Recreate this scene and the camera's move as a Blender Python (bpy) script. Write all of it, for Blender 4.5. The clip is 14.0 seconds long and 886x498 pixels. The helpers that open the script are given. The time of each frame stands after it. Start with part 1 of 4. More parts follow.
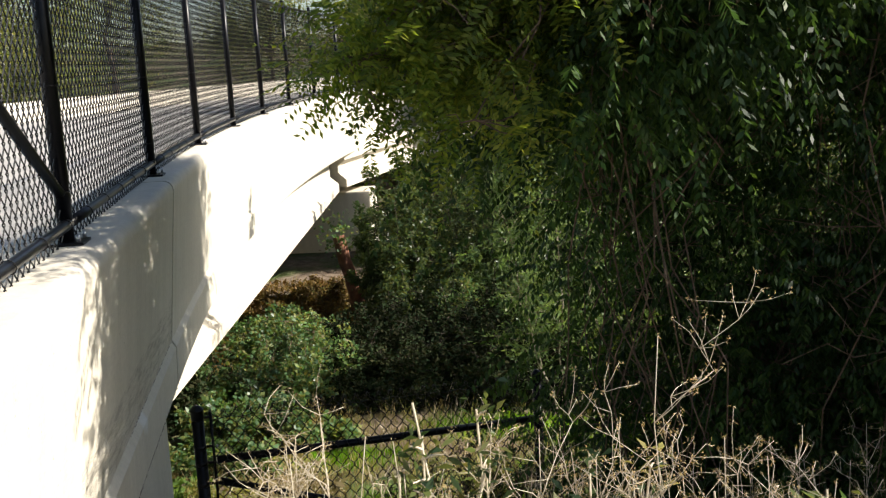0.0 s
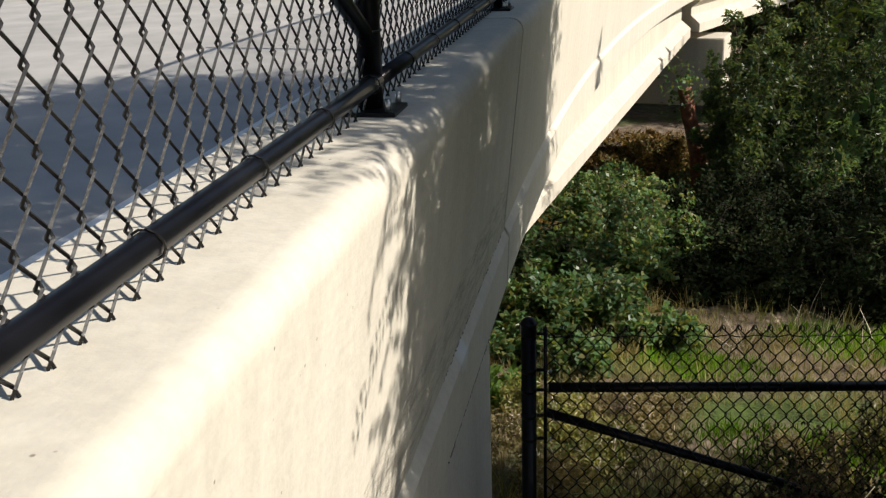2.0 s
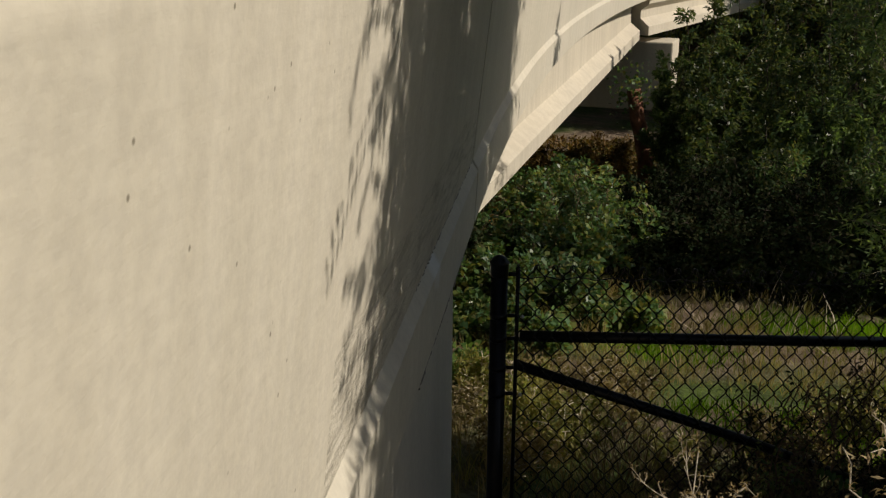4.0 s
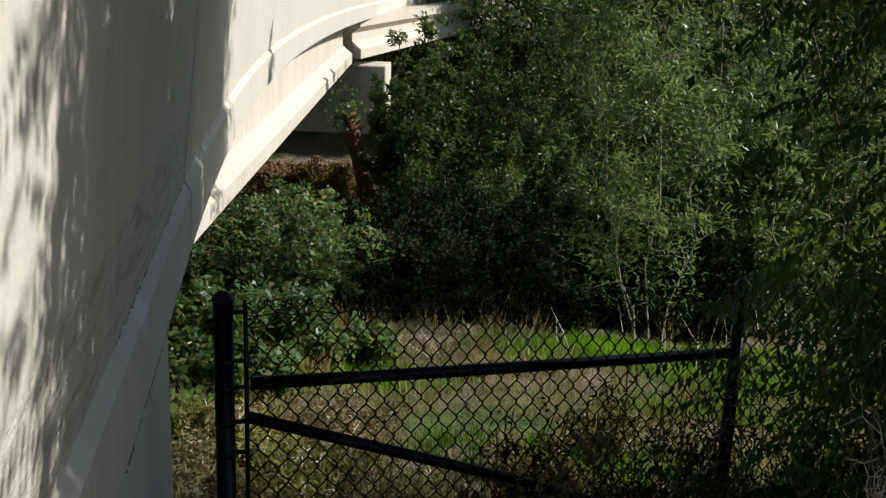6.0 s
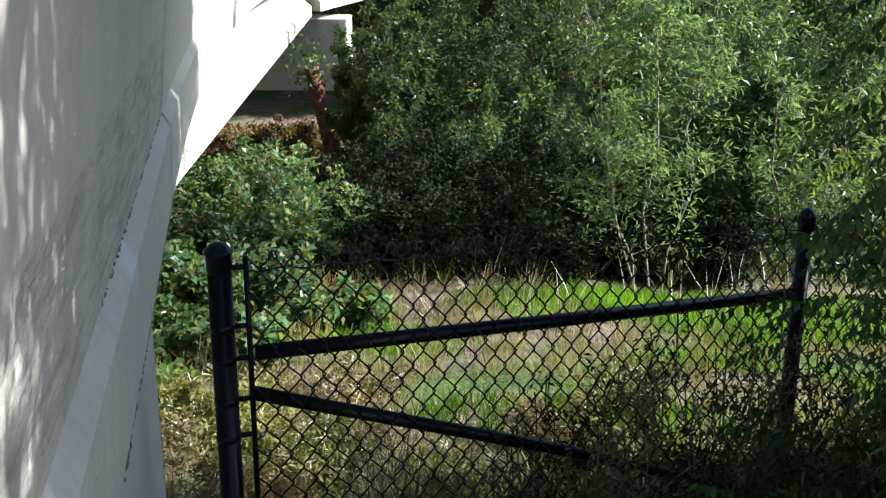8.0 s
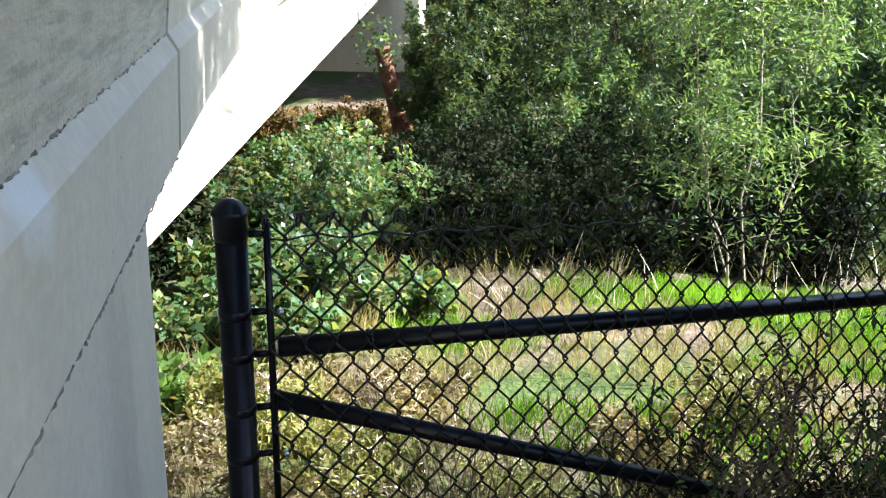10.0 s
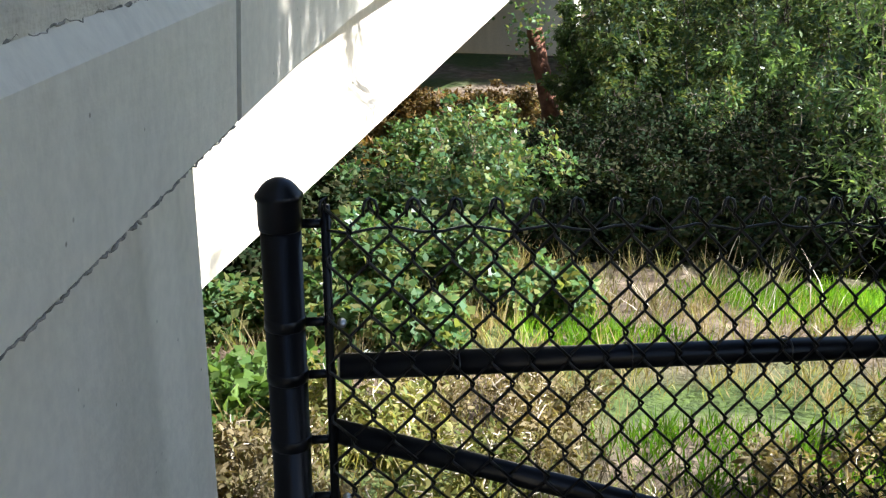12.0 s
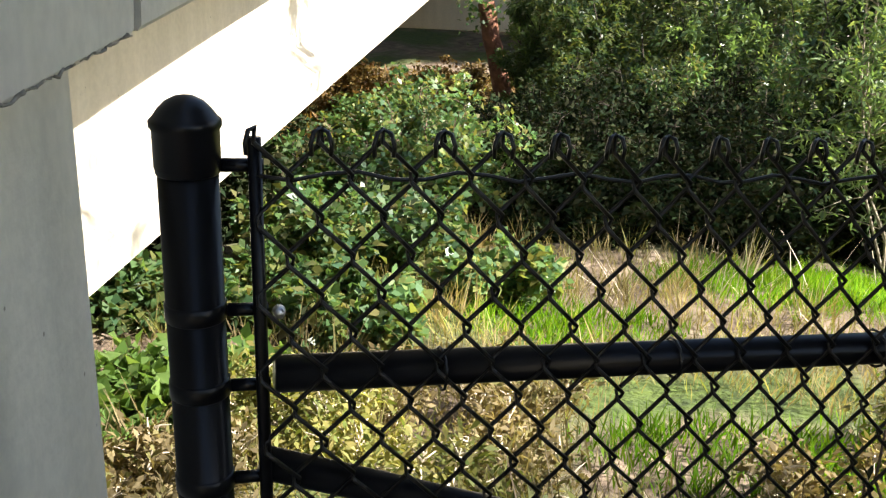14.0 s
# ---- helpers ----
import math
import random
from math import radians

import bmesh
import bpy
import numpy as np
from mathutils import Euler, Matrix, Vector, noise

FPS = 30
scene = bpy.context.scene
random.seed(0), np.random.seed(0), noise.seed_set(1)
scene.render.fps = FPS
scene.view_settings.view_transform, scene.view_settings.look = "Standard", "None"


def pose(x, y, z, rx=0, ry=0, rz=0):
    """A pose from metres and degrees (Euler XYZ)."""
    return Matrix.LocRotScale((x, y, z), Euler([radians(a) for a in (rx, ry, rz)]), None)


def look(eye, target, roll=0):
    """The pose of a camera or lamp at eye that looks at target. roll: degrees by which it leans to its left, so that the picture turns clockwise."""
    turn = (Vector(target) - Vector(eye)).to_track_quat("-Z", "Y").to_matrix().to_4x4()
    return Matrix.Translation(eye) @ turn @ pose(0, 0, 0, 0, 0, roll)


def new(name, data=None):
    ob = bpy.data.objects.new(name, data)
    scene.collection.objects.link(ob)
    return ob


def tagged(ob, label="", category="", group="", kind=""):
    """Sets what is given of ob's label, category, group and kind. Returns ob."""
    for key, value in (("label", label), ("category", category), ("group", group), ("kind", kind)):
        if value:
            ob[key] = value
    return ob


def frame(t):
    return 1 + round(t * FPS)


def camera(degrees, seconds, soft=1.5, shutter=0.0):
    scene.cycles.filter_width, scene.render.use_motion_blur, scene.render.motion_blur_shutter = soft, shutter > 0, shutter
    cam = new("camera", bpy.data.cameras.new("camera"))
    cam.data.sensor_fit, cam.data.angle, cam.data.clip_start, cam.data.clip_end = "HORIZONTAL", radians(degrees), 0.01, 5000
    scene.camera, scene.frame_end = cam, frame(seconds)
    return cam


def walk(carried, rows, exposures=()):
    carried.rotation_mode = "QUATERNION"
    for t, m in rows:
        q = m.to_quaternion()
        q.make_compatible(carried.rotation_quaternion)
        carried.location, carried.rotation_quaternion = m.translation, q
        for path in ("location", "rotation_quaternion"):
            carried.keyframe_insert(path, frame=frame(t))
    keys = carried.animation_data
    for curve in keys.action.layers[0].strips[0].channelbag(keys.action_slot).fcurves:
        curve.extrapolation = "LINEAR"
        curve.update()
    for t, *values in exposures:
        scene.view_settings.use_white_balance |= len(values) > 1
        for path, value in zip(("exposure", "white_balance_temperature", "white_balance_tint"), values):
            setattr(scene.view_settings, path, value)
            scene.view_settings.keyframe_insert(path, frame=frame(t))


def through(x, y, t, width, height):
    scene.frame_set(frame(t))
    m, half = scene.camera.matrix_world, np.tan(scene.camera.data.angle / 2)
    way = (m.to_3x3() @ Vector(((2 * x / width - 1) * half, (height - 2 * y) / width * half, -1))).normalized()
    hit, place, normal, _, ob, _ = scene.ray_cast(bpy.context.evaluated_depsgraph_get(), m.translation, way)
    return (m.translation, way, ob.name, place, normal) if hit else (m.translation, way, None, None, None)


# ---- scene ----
cam = camera(46.3, 14.0, 1.3)
PATH = [
    (0, (0.79, 0.037, 3.556), (0.649, 2.003, 3.22), -3.1),
    (0.5, (0.529, 0.61, 3.556), (0.181, 2.557, 3.265), -4.3),
    (1, (0.377, 0.989, 3.548), (-0.114, 2.891, 3.174), -2.6),
    (1.5, (0.279, 1.288, 3.483), (-0.326, 3.124, 2.972), -2.7),
    (2, (0.202, 1.547, 3.436), (-0.521, 3.31, 2.83), -1.8),
    (4.5, (-0.062, 1.952, 2.895), (-0.597, 3.794, 2.329), 1.4),
    (5, (-0.079, 2.122, 2.923), (-0.463, 4.001, 2.356), 1.0),
    (5.5, (-0.134, 2.214, 2.822), (-0.346, 4.132, 2.296), 0.9),
    (6, (-0.191, 2.343, 2.795), (-0.278, 4.276, 2.288), 2.0),
    (6.5, (-0.23, 2.483, 2.736), (-0.25, 4.422, 2.246), 1.7),
    (7, (-0.279, 2.581, 2.661), (-0.281, 4.518, 2.165), 1.6),
    (7.5, (-0.343, 2.754, 2.593), (-0.344, 4.683, 2.066), 1.0),
    (8, (-0.441, 2.888, 2.561), (-0.448, 4.803, 1.985), 0.3),
    (10.5, (-0.487, 3.669, 2.257), (-0.677, 5.571, 1.666), 0.6),
    (11, (-0.501, 3.727, 2.24), (-0.758, 5.626, 1.668), 0.7),
    (11.5, (-0.493, 3.921, 2.18), (-0.863, 5.805, 1.617), 0.6),
    (12, (-0.443, 4.081, 2.165), (-0.869, 5.936, 1.55), 0.0),
    (12.5, (-0.534, 4.2, 2.112), (-0.94, 6.029, 1.412), 0.6),
    (13, (-0.628, 4.353, 2.01), (-0.991, 6.175, 1.268), -0.4),
    (13.5, (-0.587, 4.419, 2.019), (-0.929, 6.254, 1.301), -0.4),
    (14, (-0.601, 4.562, 1.968), (-0.918, 6.428, 1.325), 1.4),
]
EXPOSURES = [(0.0, 0.8, 6750, 10), (0.8, 0.62, 6700, 10), (1.2, 0.47, 6650, 10), (1.6, 0.27, 6650, 10), (2.2, 0.1, 6700, 10),
             (4.3, -0.74, 7250, 10), (5.0, -0.68, 6850, 10), (6.0, -0.03, 6150, 10), (7.0, 0.72, 5800, 10), (8.2, 1.4, 5650, 10),
             (10.3, 2.15, 5800, 10), (11.0, 2.15, 5800, 10), (12.5, 1.62, 5950, 10), (13.5, 1.72, 6150, 10), (14.0, 1.85, 6650, 10)]
walk(cam, [(t, look(eye, target, roll)) for t, eye, target, roll in PATH], EXPOSURES)

# ---- light: clear day, sun to the right ----
SUN = Vector((0.80, 0.02, 0.60)).normalized()
world = bpy.data.worlds.new("world")
scene.world = world
world.use_nodes = True
wn = world.node_tree
sky = wn.nodes.new("ShaderNodeTexSky")
sky.sky_type, sky.sun_disc = "NISHITA", False
sky.sun_elevation = math.asin(SUN.z)
sky.sun_rotation = math.atan2(SUN.x, SUN.y)
wn.links.new(sky.outputs[0], wn.nodes["Background"].inputs[0])
wn.nodes["Background"].inputs[1].default_value = 0.085
sun = new("sun", bpy.data.lights.new("sun", "SUN"))
sun.data.energy, sun.data.angle, sun.data.color = 5.6, radians(0.55), (1.0, 0.95, 0.87)
sun.matrix_world = look((SUN * 40)[:], (0, 0, 0))


# ---- materials ----
def material(name, rough=0.7, metal=0.0):
    m = bpy.data.materials.new(name)
    m.use_nodes = True
    b = m.node_tree.nodes["Principled BSDF"]
    b.inputs["Roughness"].default_value, b.inputs["Metallic"].default_value = rough, metal
    return m, m.node_tree, b


def ramp(nt, fac, stops):
    r = nt.nodes.new("ShaderNodeValToRGB")
    while len(r.color_ramp.elements) < len(stops):
        r.color_ramp.elements.new(0.5)
    for e, (p, c) in zip(r.color_ramp.elements, stops):
        e.position, e.color = p, (*c, 1)
    nt.links.new(fac, r.inputs[0])
    return r.outputs[0]


def tex(nt, kind, scale, detail=4.0, stretch=None):
    co = nt.nodes.new("ShaderNodeTexCoord").outputs["Object"]
    if stretch:
        mp = nt.nodes.new("ShaderNodeMapping")
        mp.inputs["Scale"].default_value = stretch
        nt.links.new(co, mp.inputs[0])
        co = mp.outputs[0]
    n = nt.nodes.new({"noise": "ShaderNodeTexNoise", "voronoi": "ShaderNodeTexVoronoi", "wave": "ShaderNodeTexWave"}[kind])
    n.inputs["Scale"].default_value = scale
    if kind != "voronoi":
        n.inputs["Detail"].default_value = detail
    nt.links.new(co, n.inputs["Vector"])
    return n.outputs["Distance"] if kind == "voronoi" else n.outputs[0]


def mix(nt, fac, a, b, mode="MIX"):
    n = nt.nodes.new("ShaderNodeMix")
    n.data_type, n.blend_type = "RGBA", mode
    for k, v in ((0, fac), (6, a), (7, b)):
        if hasattr(v, "is_output"):
            nt.links.new(v, n.inputs[k])
        else:
            n.inputs[k].default_value = v if k == 0 else (*v, 1)
    return n.outputs[2]


def bump(nt, b, height, strength, distance):
    n = nt.nodes.new("ShaderNodeBump")
    n.inputs["Strength"].default_value, n.inputs["Distance"].default_value = strength, distance
    nt.links.new(height, n.inputs["Height"])
    nt.links.new(n.outputs[0], b.inputs["Normal"])


def concrete(name, light, dark, rough_grain=0.25, streak=0.15, strokes=0.0, stain=None):
    m, nt, b = material(name, 0.86)
    base = ramp(nt, tex(nt, "noise", 1.3, 6), [(0.3, dark), (0.7, light)])
    fine = ramp(nt, tex(nt, "noise", 38, 5), [(0.35, (0.94, 0.94, 0.94)), (0.65, (1.03, 1.03, 1.02))])
    col = mix(nt, 1.0, base, fine, "MULTIPLY")
    runs = ramp(nt, tex(nt, "noise", 3.0, 5, (3.0, 3.0, 0.25)), [(0.42, (0.72, 0.70, 0.66)), (0.6, (1, 1, 1))])
    col = mix(nt, streak, col, runs, "MULTIPLY")
    pits = ramp(nt, tex(nt, "voronoi", 24), [(0.05, (0.30, 0.28, 0.25)), (0.10, (1, 1, 1))])
    spots = ramp(nt, tex(nt, "noise", 7, 2), [(0.56, (1, 1, 1)), (0.6, (0.0, 0.0, 0.0))])
    col = mix(nt, spots, mix(nt, 0.8, col, pits, "MULTIPLY"), col)
    if strokes:
        marks = ramp(nt, tex(nt, "noise", 4.0, 7, (3.0, 1.6, 11.0)), [(0.36, (0.45, 0.43, 0.40)), (0.5, (1, 1, 1)), (0.72, (1.12, 1.12, 1.1))])
        col = mix(nt, strokes, col, marks, "MULTIPLY")
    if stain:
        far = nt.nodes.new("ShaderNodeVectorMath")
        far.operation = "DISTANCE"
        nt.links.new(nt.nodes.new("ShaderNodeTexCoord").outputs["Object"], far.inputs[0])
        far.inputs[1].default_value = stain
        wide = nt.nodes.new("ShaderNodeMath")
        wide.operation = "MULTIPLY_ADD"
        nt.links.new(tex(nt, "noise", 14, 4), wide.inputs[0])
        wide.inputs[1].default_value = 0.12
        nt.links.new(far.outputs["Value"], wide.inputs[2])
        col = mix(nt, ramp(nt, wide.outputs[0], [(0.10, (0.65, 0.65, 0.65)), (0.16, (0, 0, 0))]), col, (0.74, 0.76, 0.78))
    nt.links.new(col, b.inputs["Base Color"])
    grain, board = tex(nt, "noise", 90, 8), tex(nt, "noise", 5, 6, (1.0, 1.0, 6.0))
    both = nt.nodes.new("ShaderNodeMath")
    both.operation = "MULTIPLY_ADD"
    both.inputs[1].default_value = 2.2
    nt.links.new(board, both.inputs[0])
    nt.links.new(grain, both.inputs[2])
    bump(nt, b, both.outputs[0], rough_grain, 0.006)
    return m


def leaf(name, colours, through=0.45, gloss=0.45):
    m = bpy.data.materials.new(name)
    m.use_nodes = True
    nt = m.node_tree
    b = nt.nodes["Principled BSDF"]
    b.inputs["Roughness"].default_value = gloss
    b.inputs["Specular IOR Level"].default_value = 0.38
    geo = nt.nodes.new("ShaderNodeNewGeometry")
    col = ramp(nt, geo.outputs["Random Per Island"], [(k / max(1, len(colours) - 1), c) for k, c in enumerate(colours)])
    patch = ramp(nt, tex(nt, "noise", 1.1, 3), [(0.36, (0.45, 0.48, 0.46)), (0.64, (1.1, 1.08, 0.95))])
    col = mix(nt, 1.0, col, patch, "MULTIPLY")
    nt.links.new(col, b.inputs["Base Color"])
    tr = nt.nodes.new("ShaderNodeBsdfTranslucent")
    warm = mix(nt, 1.0, col, (1.45, 1.4, 0.7), "MULTIPLY")
    nt.links.new(warm, tr.inputs[0])
    mx = nt.nodes.new("ShaderNodeMixShader")
    mx.inputs[0].default_value = through
    nt.links.new(b.outputs[0], mx.inputs[1])
    nt.links.new(tr.outputs[0], mx.inputs[2])
    nt.links.new(mx.outputs[0], nt.nodes["Material Output"].inputs[0])
    return m


def plain(name, a, c, scale, rough, metal=0.0, relief=0.2, size=0.004):
    m, nt, b = material(name, rough, metal)
    nt.links.new(ramp(nt, tex(nt, "noise", scale, 6), [(0.32, a), (0.68, c)]), b.inputs["Base Color"])
    bump(nt, b, tex(nt, "noise", scale * 4, 5), relief, size)
    return m


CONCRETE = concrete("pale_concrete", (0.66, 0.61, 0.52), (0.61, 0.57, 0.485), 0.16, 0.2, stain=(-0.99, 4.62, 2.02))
BOARDED = concrete("board_marked_concrete", (0.64, 0.595, 0.51), (0.57, 0.53, 0.455), 0.9, 0.25, 0.4)
SEAM = plain("weathered_mortar_and_gap_shade", (0.10, 0.09, 0.075), (0.36, 0.33, 0.28), 40, 0.95, 0.0, 0.8, 0.004)
GIRDER = concrete("girder_concrete", (0.66, 0.60, 0.50), (0.58, 0.53, 0.45), 0.15, 0.25)
BLACK = plain("black_vinyl", (0.003, 0.003, 0.0045), (0.008, 0.008, 0.010), 9, 0.3, 0.0, 0.1, 0.001)
BLACK.node_tree.nodes["Principled BSDF"].inputs["Specular IOR Level"].default_value = 0.2
WIRE = plain("black_wire", (0.004, 0.004, 0.004), (0.010, 0.009, 0.009), 30, 0.4)
WIRE.node_tree.nodes["Principled BSDF"].inputs["Specular IOR Level"].default_value = 0.35
STEEL = plain("galvanised_bolt", (0.45, 0.46, 0.48), (0.6, 0.6, 0.62), 60, 0.35, 0.9)
ASPHALT = plain("worn_road_surface", (0.35, 0.335, 0.315), (0.45, 0.43, 0.40), 2.2, 0.9, 0.0, 0.5, 0.004)
PAINT = plain("road_paint", (0.72, 0.72, 0.70), (0.82, 0.82, 0.80), 9, 0.7)
BARK = plain("bark", (0.07, 0.045, 0.03), (0.16, 0.11, 0.075), 14, 0.9, 0.0, 0.9, 0.02)
DARKBARK = plain("dark_stem", (0.025, 0.018, 0.014), (0.05, 0.036, 0.026), 14, 0.9, 0.0, 0.6, 0.01)
REDBARK = plain("red_bark", (0.13, 0.05, 0.03), (0.30, 0.13, 0.075), 9, 0.85, 0.0, 0.9, 0.02)
PALEBARK = plain("pale_bark", (0.14, 0.12, 0.085), (0.25, 0.22, 0.165), 18, 0.85, 0.0, 0.5, 0.006)
STRAW = plain("dry_stalk", (0.44, 0.37, 0.27), (0.64, 0.56, 0.44), 25, 0.8, 0.0, 0.3, 0.003)
SEED = leaf("dry_seed_head", [(0.30, 0.21, 0.13), (0.50, 0.40, 0.27), (0.42, 0.30, 0.16)], 0.3, 0.8)
LEAFLET = leaf("compound_leaflet", [(0.026, 0.06, 0.022), (0.042, 0.092, 0.03), (0.075, 0.135, 0.03), (0.034, 0.072, 0.032)], 0.45, 0.45)
LEAFLET.node_tree.nodes["Principled BSDF"].inputs["Specular IOR Level"].default_value = 0.25
# brighter yellow-green copy of LEAFLET: sunlight on the spray put into the colour
SUNLEAFLET = leaf("sunlit_leaflet", [(0.08, 0.14, 0.022), (0.15, 0.21, 0.03), (0.23, 0.26, 0.04)], 0.5, 0.5)
WILLOW = leaf("narrow_leaf", [(0.09, 0.16, 0.075), (0.14, 0.23, 0.10), (0.21, 0.28, 0.12), (0.12, 0.20, 0.10)], 0.5, 0.34)
PALEVINE = leaf("pale_vine_leaf", [(0.11, 0.21, 0.06), (0.16, 0.27, 0.08), (0.21, 0.31, 0.10)], 0.45, 0.34)
VINE = leaf("vine_leaf", [(0.065, 0.14, 0.065), (0.10, 0.19, 0.08), (0.15, 0.25, 0.095), (0.075, 0.165, 0.095), (0.25, 0.29, 0.10), (0.18, 0.16, 0.07)], 0.42, 0.36)
# leaves near black: the deep shade of the hollow is in their colour
BRAMBLE = leaf("shade_dark_bramble_leaf", [(0.018, 0.036, 0.018), (0.028, 0.048, 0.020), (0.042, 0.04, 0.02), (0.024, 0.04, 0.022)], 0.12, 0.85)
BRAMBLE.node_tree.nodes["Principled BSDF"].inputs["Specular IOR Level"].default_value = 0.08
SHRUB = leaf("shrub_leaf", [(0.04, 0.08, 0.042), (0.06, 0.105, 0.052), (0.12, 0.165, 0.068), (0.14, 0.15, 0.06)], 0.48, 0.38)
RUSSET = leaf("russet_leaf", [(0.22, 0.11, 0.04), (0.28, 0.17, 0.06), (0.16, 0.13, 0.05), (0.3, 0.2, 0.08)], 0.35, 0.6)
FARLEAF = leaf("far_leaf", [(0.12, 0.18, 0.06), (0.20, 0.24, 0.07), (0.33, 0.30, 0.09), (0.15, 0.20, 0.07)], 0.45)
GRASS = leaf("green_grass", [(0.09, 0.23, 0.015), (0.15, 0.31, 0.018), (0.23, 0.36, 0.025)], 0.45, 0.6)
GRASS.node_tree.nodes["Principled BSDF"].inputs["Specular IOR Level"].default_value = 0.12
HAY = leaf("dry_grass", [(0.27, 0.21, 0.12), (0.42, 0.34, 0.21), (0.20, 0.155, 0.09), (0.33, 0.26, 0.155), (0.25, 0.25, 0.095)], 0.35, 0.7)
HAY.node_tree.nodes["Principled BSDF"].inputs["Specular IOR Level"].default_value = 0.15
# dead grass brown, darkened past HAY to stand for shade near the fence
DEADSHADE = leaf("dead_grass_shade_brown", [(0.13, 0.095, 0.07), (0.19, 0.14, 0.105), (0.10, 0.085, 0.05), (0.23, 0.18, 0.13)], 0.25, 0.8)
WEED = leaf("weed_leaf", [(0.18, 0.22, 0.06), (0.29, 0.29, 0.09), (0.37, 0.32, 0.13), (0.15, 0.21, 0.055)], 0.4, 0.6)


def earth():
    m, nt, b = material("earth_and_turf", 0.95)
    soil = ramp(nt, tex(nt, "noise", 5, 8), [(0.3, (0.08, 0.056, 0.038)), (0.5, (0.165, 0.12, 0.083)), (0.7, (0.26, 0.20, 0.145))])
    turf = ramp(nt, tex(nt, "noise", 14, 6), [(0.3, (0.035, 0.06, 0.01)), (0.7, (0.085, 0.125, 0.02))])
    where = ramp(nt, tex(nt, "noise", 0.55, 3), [(0.44, (0, 0, 0)), (0.56, (1, 1, 1))])
    nt.links.new(mix(nt, where, soil, turf), b.inputs["Base Color"])
    bump(nt, b, tex(nt, "noise", 22, 8), 1.0, 0.04)
    return m


EARTH = earth()


# ---- builders ----
def mesh_object(name, verts, faces, mat, parent=None, label="", smooth=False):
    me = bpy.data.meshes.new(name)
    me.from_pydata([tuple(v) for v in verts], [], [tuple(f) for f in faces])
    me.materials.append(mat)
    if smooth:
        me.shade_smooth()
    me.update()
    ob = new(name, me)
    if parent:
        ob.parent = parent
    if label:
        ob["label"] = label
    return ob


def quads_object(name, quads, mat, parent=None, label=""):
    """One mesh of many separate four-cornered leaves; quads is an array (n, 4, 3)."""
    q = np.asarray(quads, dtype=np.float32)
    n = len(q)
    me = bpy.data.meshes.new(name)
    me.vertices.add(4 * n)
    me.vertices.foreach_set("co", q.reshape(-1))
    me.loops.add(4 * n)
    me.loops.foreach_set("vertex_index", np.arange(4 * n, dtype=np.int32))
    me.polygons.add(n)
    me.polygons.foreach_set("loop_start", np.arange(0, 4 * n, 4, dtype=np.int32))
    me.polygons.foreach_set("loop_total", np.full(n, 4, dtype=np.int32))
    me.materials.append(mat)
    me.update(calc_edges=True)
    me.validate()
    ob = new(name, me)
    if parent:
        ob.parent = parent
    if label:
        ob["label"] = label
    return ob


def tubes(paths, sides=5):
    """Vertices and faces of round rods along polylines; paths holds (points, radius or radii)."""
    vs, fs, at = [], [], 0
    ang = np.arange(sides) * 2 * np.pi / sides
    ring = np.stack([np.cos(ang), np.sin(ang)], -1)
    for pts, rad in paths:
        p = np.asarray(pts, float)
        k = len(p)
        t = np.gradient(p, axis=0)
        t /= np.linalg.norm(t, axis=1)[:, None] + 1e-9
        ref = np.array([0, 0, 1.0]) if abs(t[0, 2]) < 0.8 else np.array([1.0, 0, 0])
        a = np.cross(t, ref)
        a /= np.linalg.norm(a, axis=1)[:, None] + 1e-9
        c = np.cross(t, a)
        r = np.broadcast_to(np.asarray(rad, float), (k,))[:, None, None]
        vs.append((p[:, None] + r * (ring[None, :, :1] * a[:, None] + ring[None, :, 1:] * c[:, None])).reshape(-1, 3))
        for i in range(k - 1):
            for j in range(sides):
                j2 = (j + 1) % sides
                fs.append((at + i * sides + j, at + i * sides + j2, at + (i + 1) * sides + j2, at + (i + 1) * sides + j))
        fs.append(tuple(at + j for j in reversed(range(sides))))
        fs.append(tuple(at + (k - 1) * sides + j for j in range(sides)))
        at += k * sides
    return np.concatenate(vs), fs


def rod(name, paths, mat, parent=None, label="", sides=8):
    v, f = tubes(paths, sides)
    return mesh_object(name, v, f, mat, parent, label, smooth=True)


def block(name, size, at, mat, parent=None, label="", bevel=0.01, turn=0.0):
    bm = bmesh.new()
    bmesh.ops.create_cube(bm, size=1, matrix=Matrix.Diagonal((*size, 1)))
    if bevel:
        bmesh.ops.bevel(bm, geom=bm.edges[:], offset=bevel, segments=2, affect="EDGES", profile=0.6)
    bm.transform(Matrix.Translation(at) @ Matrix.Rotation(turn, 4, "Z"))
    me = bpy.data.meshes.new(name)
    bm.to_mesh(me)
    bm.free()
    me.materials.append(mat)
    ob = new(name, me)
    if parent:
        ob.parent = parent
    if label:
        ob["label"] = label
    return ob


def thing(name, at, label, category, group="", kind=""):
    ob = new(name)
    ob.location = at
    ob.empty_display_size = 0.1
    return tagged(ob, label, category, group, kind)


def under(ob, parent):
    """Hang a part built in world places under a thing whose Empty stands elsewhere."""
    ob.parent = parent
    ob.matrix_parent_inverse = Matrix.Translation(parent.location).inverted()
    return ob


# ---- plan: the curved bridge edge ----
def edge_x(y):
    y = np.asarray(y, float)
    return -0.909 - 0.209 * (y - 3.78) + 0.008 * np.maximum(0, y - 5.576) ** 2


